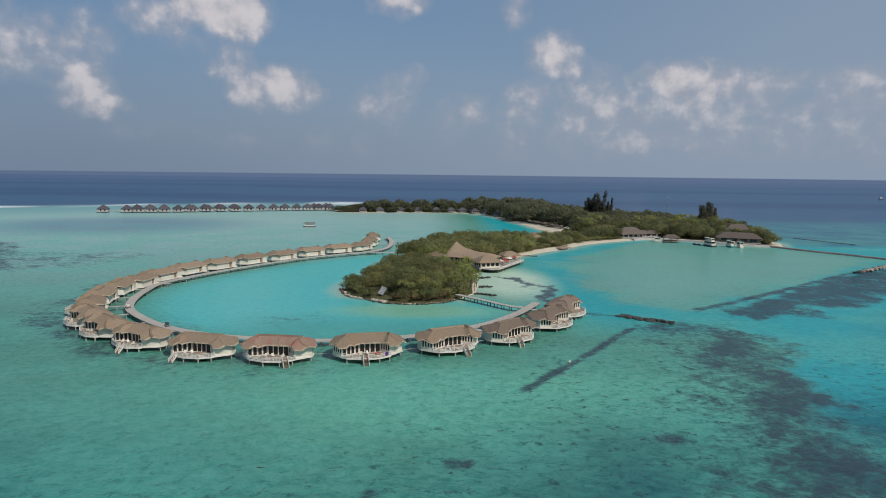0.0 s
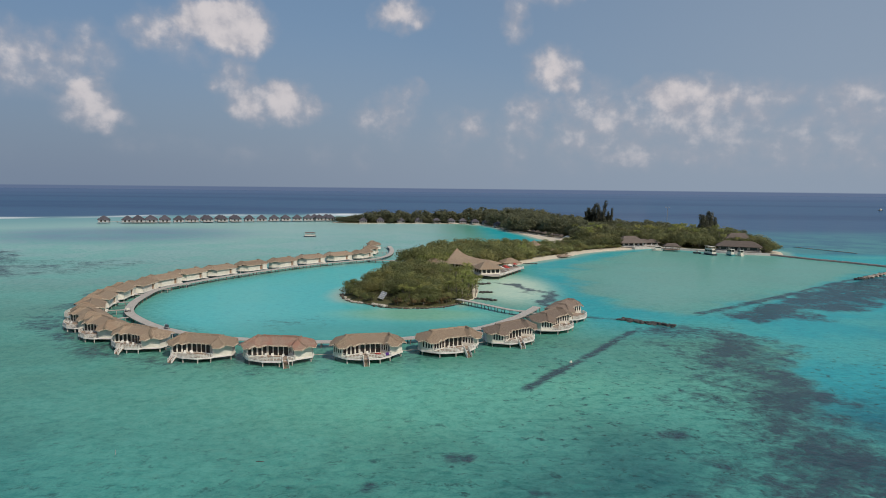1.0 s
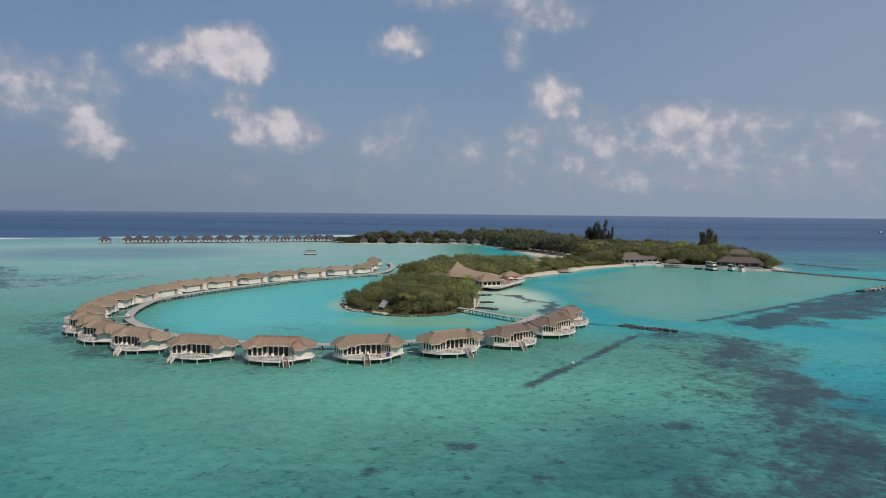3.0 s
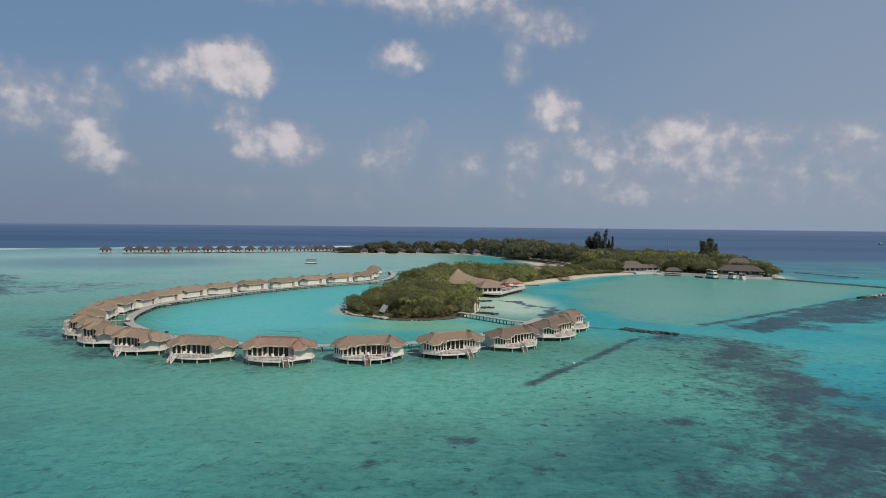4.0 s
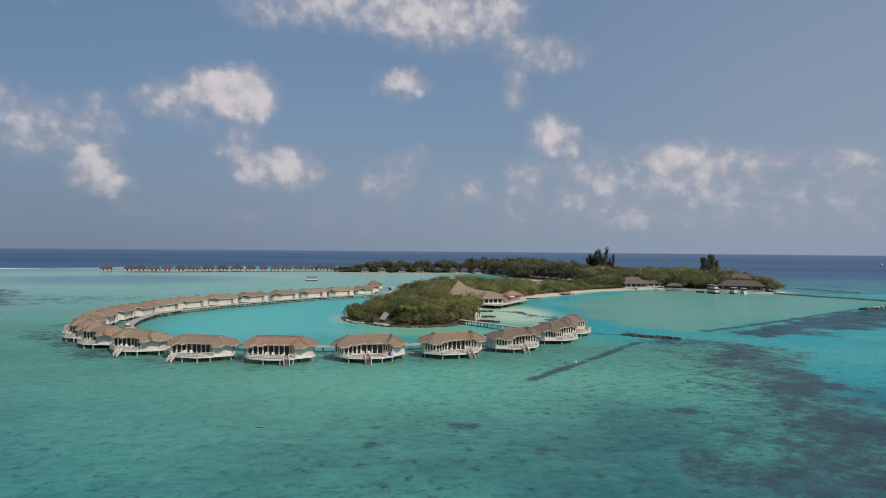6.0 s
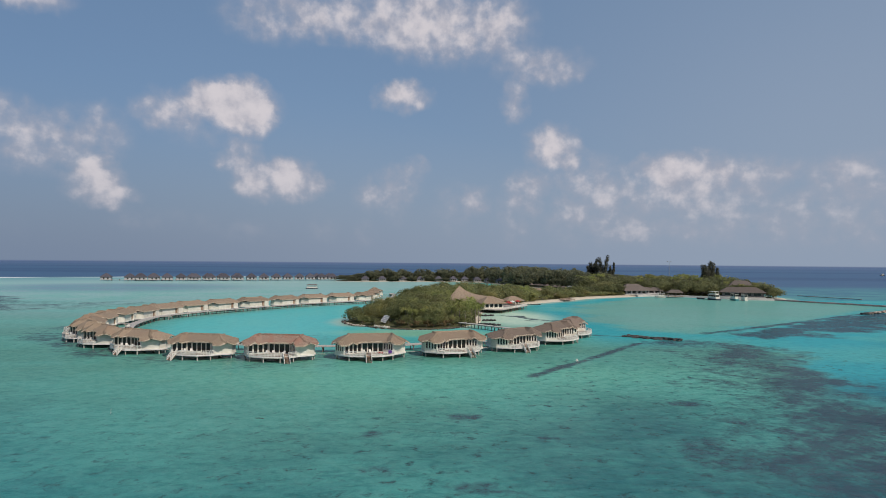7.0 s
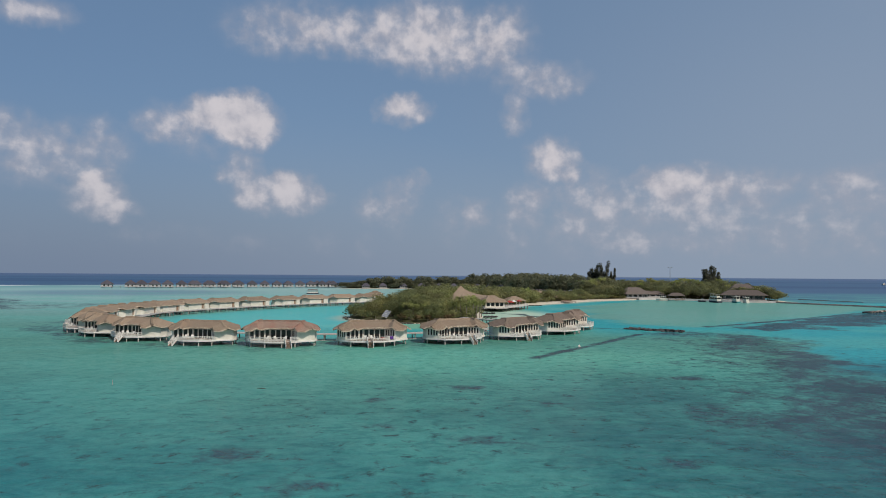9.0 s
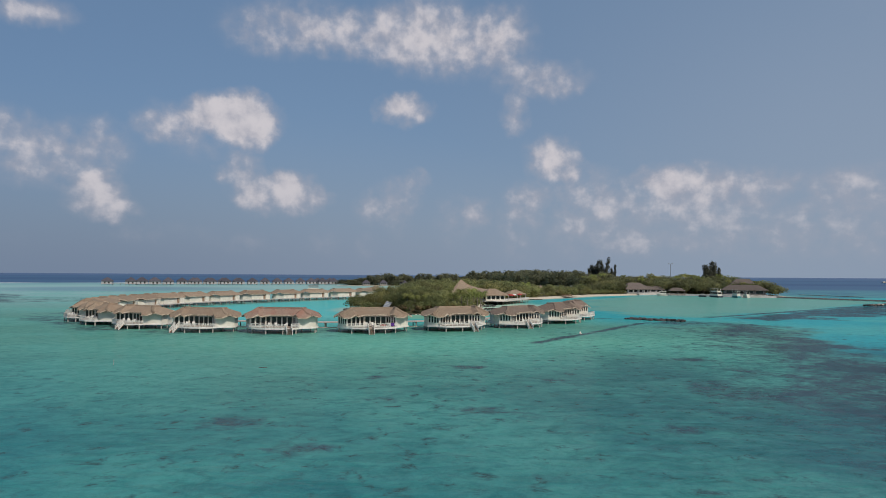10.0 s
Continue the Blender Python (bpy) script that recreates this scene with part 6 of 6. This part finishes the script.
bicycle("parked cart with white bundle on the boardwalk", pose(-96.2, 197.5, 1.515, 0, 0, 60), M_WHITE)
bicycle("parked cart with dark bundle on the boardwalk", pose(-74.6, 174.5, 1.515, 0, 0, 130), M_DARKHULL)

# ---- beach shelters ----


def beach_umbrella(label, m, r, top, mat):
    s = thing("beach_umbrella", label, "sunshade", "thatched beach shades", m)
    bm = bmesh.new()
    pole(bm, (0, 0, 0), (0, 0, top), 0.09, 0.08, 6)
    part("post", bm, M_WOOD, s)
    rim = [(r * math.cos(i * math.pi / 5), -r * math.sin(i * math.pi / 5)) for i in range(10)]
    v, f = thatch_roof(rim, (-0.1, 0), (0.1, 0), top * 0.62, top, rows=5, n=40, seed=int(r * 10), thick=0.15)
    o = new("canopy", mesh_from("canopy", v, f, mat))
    o.parent = s


for x, y, r, top in ((58, 410, 4.2, 5.8), (53, 402, 3.6, 5.2), (64, 416, 3.0, 4.2), (66, 394, 2.2, 3.4)):
    beach_umbrella("brown thatched beach shade by the sandy strip", pose(x, y, 0.8), r, top, M_THATCH)
beach_umbrella("white canvas beach tent on the inner beach", pose(92, 486, 1.0), 3.4, 4.6, M_WHITE)

# dead brown shrubs at the islet foot
dry_leaf = leafy("dry_leaves", (0.10, 0.065, 0.03), (0.22, 0.15, 0.075), (0.32, 0.24, 0.13), (0.28, 0.2, 0.1))
dry = broad_tree("dry_shrub", "withered brown shrub above the rocks", 201, 2.4, 2.8, 12, 26, 0.4, "dry shrubs", 0.1, dry_leaf)
for i, (x, y) in enumerate(((-3.5, 221), (-1, 222.5), (-6.5, 219.6), (1.2, 224), (-15.5, 219.5), (-10, 218.6))):
    m = pose(x, y, 0.5, 0, 0, 70 * i)
    if i:
        copy_thing(dry, m)
    else:
        dry.matrix_basis = m

for k in range(13):
    f = k / 12
    beach_umbrella("dark thatched sunshade on the inner beach", pose(75 + 17 * f + 1.5 * (k % 3), 572 - 58 * f, 0.9), 2.3, 3.4, M_THATCH_GREY)

# ---- small things on decks and shore ----
platform = thing("beach_platform", "low dark timber platform at the sandy shore", "platform")
bm = bmesh.new()
box(bm, -5.0, 5.0, -1.8, 1.8, 0.75, 0.95)
part("deck", bm, M_BROWNDECK, platform)
for x in (-4.5, -1.5, 1.5, 4.5):
    for y in (-1.5, 1.5):
        bm = bmesh.new()
        pole(bm, (x, y, -0.8), (x, y, 0.76), 0.12, 0.12, 6)
        part("post", bm, M_DARKPILE, platform)
bm = bmesh.new()
rail_run(bm, (-4.9, 1.6), (4.9, 1.6), 0.95)
part("railing", bm, M_WOOD, platform)
platform.matrix_basis = pose(71, 383, 0, 0, 0, 42)


def towel(label, mat, villa, x, y, z, turn):
    """A towel folded over a rail."""
    t = thing("beach_towel", label, "towel", "towels on the deck rails", villa @ pose(x, y, z, 0, 0, turn))
    bm = bmesh.new()
    last = None
    for k in range(7):
        w = -0.45 + 0.9 * k / 6
        d = 0.02 * math.sin(k * 1.7)
        ring = [bm.verts.new((w, yy, zz)) for yy, zz in ((-0.10 + d, -0.62), (-0.075 + d, 0.0), (0.0, 0.06), (0.075 + d, 0.0), (0.10 + d, -0.5), (0.08 + d, -0.5), (0.055 + d, -0.01), (0.0, 0.04), (-0.055 + d, -0.01), (-0.08 + d, -0.62))]
        if last:
            for i in range(10):
                bm.faces.new((last[i], last[(i + 1) % 10], ring[(i + 1) % 10], ring[i]))
        else:
            bm.faces.new(ring)
        last = ring
    bm.faces.new(last[::-1])
    part("cloth", bm, mat, t)


fifth = ring_pose(*RING_VILLAS[4]) @ pose(0, -0.7, 0) @ Matrix.Scale(LARGER, 4)
towel("purple towel hung over a white deck railing", M_PURPLE, fifth, 3.75, -5.47, FLOOR + 0.86, 32)
cushion = thing("floor_cushion", "dark red floor cushion lying on a villa deck", "cushion", m=fifth @ pose(1.9, -3.9, FLOOR + 0.03, 0, 0, 20))
bm = bmesh.new()
box(bm, -0.65, 0.65, -0.4, 0.4, 0.0, 0.42)
bmesh.ops.bevel(bm, geom=list(bm.edges), offset=0.14, segments=3, affect="EDGES")
part("cover", bm, M_RED, cushion)


# pale service pipe strung below the floors from villa to villa
pipe = thing("service_pipe", "thin pale service pipe strung between the villas", "pipe")
bm = bmesh.new()
ends = [ring_pose(*RING_VILLAS[i]) @ Vector((0, -1.2, 0.95)) for i in range(0, 11)]
bm.free()
for a, b in zip(ends, ends[1:]):
    bm = bmesh.new()
    pole(bm, a, b, 0.085, 0.085, 6)
    part("tube", bm, M_PILE, pipe)
for e in ends:
    bm = bmesh.new()
    beam(bm, e, e + Vector((0, 0, 0.2)), 0.1, 0.1)
    part("hanger", bm, M_DARKPILE, pipe)

# a short dark log adrift over the sand
log = thing("drift_log", "short dark log floating on the shallow water", "log")
bm = bmesh.new()
pole(bm, (-0.75, 0, 0.02), (0.1, 0.04, 0.06), 0.13, 0.15, 8)
pole(bm, (0.1, 0.04, 0.06), (0.8, -0.03, 0.0), 0.15, 0.10, 8)
part("trunk", bm, M_ROCK, log)
log.matrix_basis = pose(-26.7, 93.0, 0, 0, 0, -4) @ Matrix.Diagonal((0.8, 0.55, 0.5, 1))
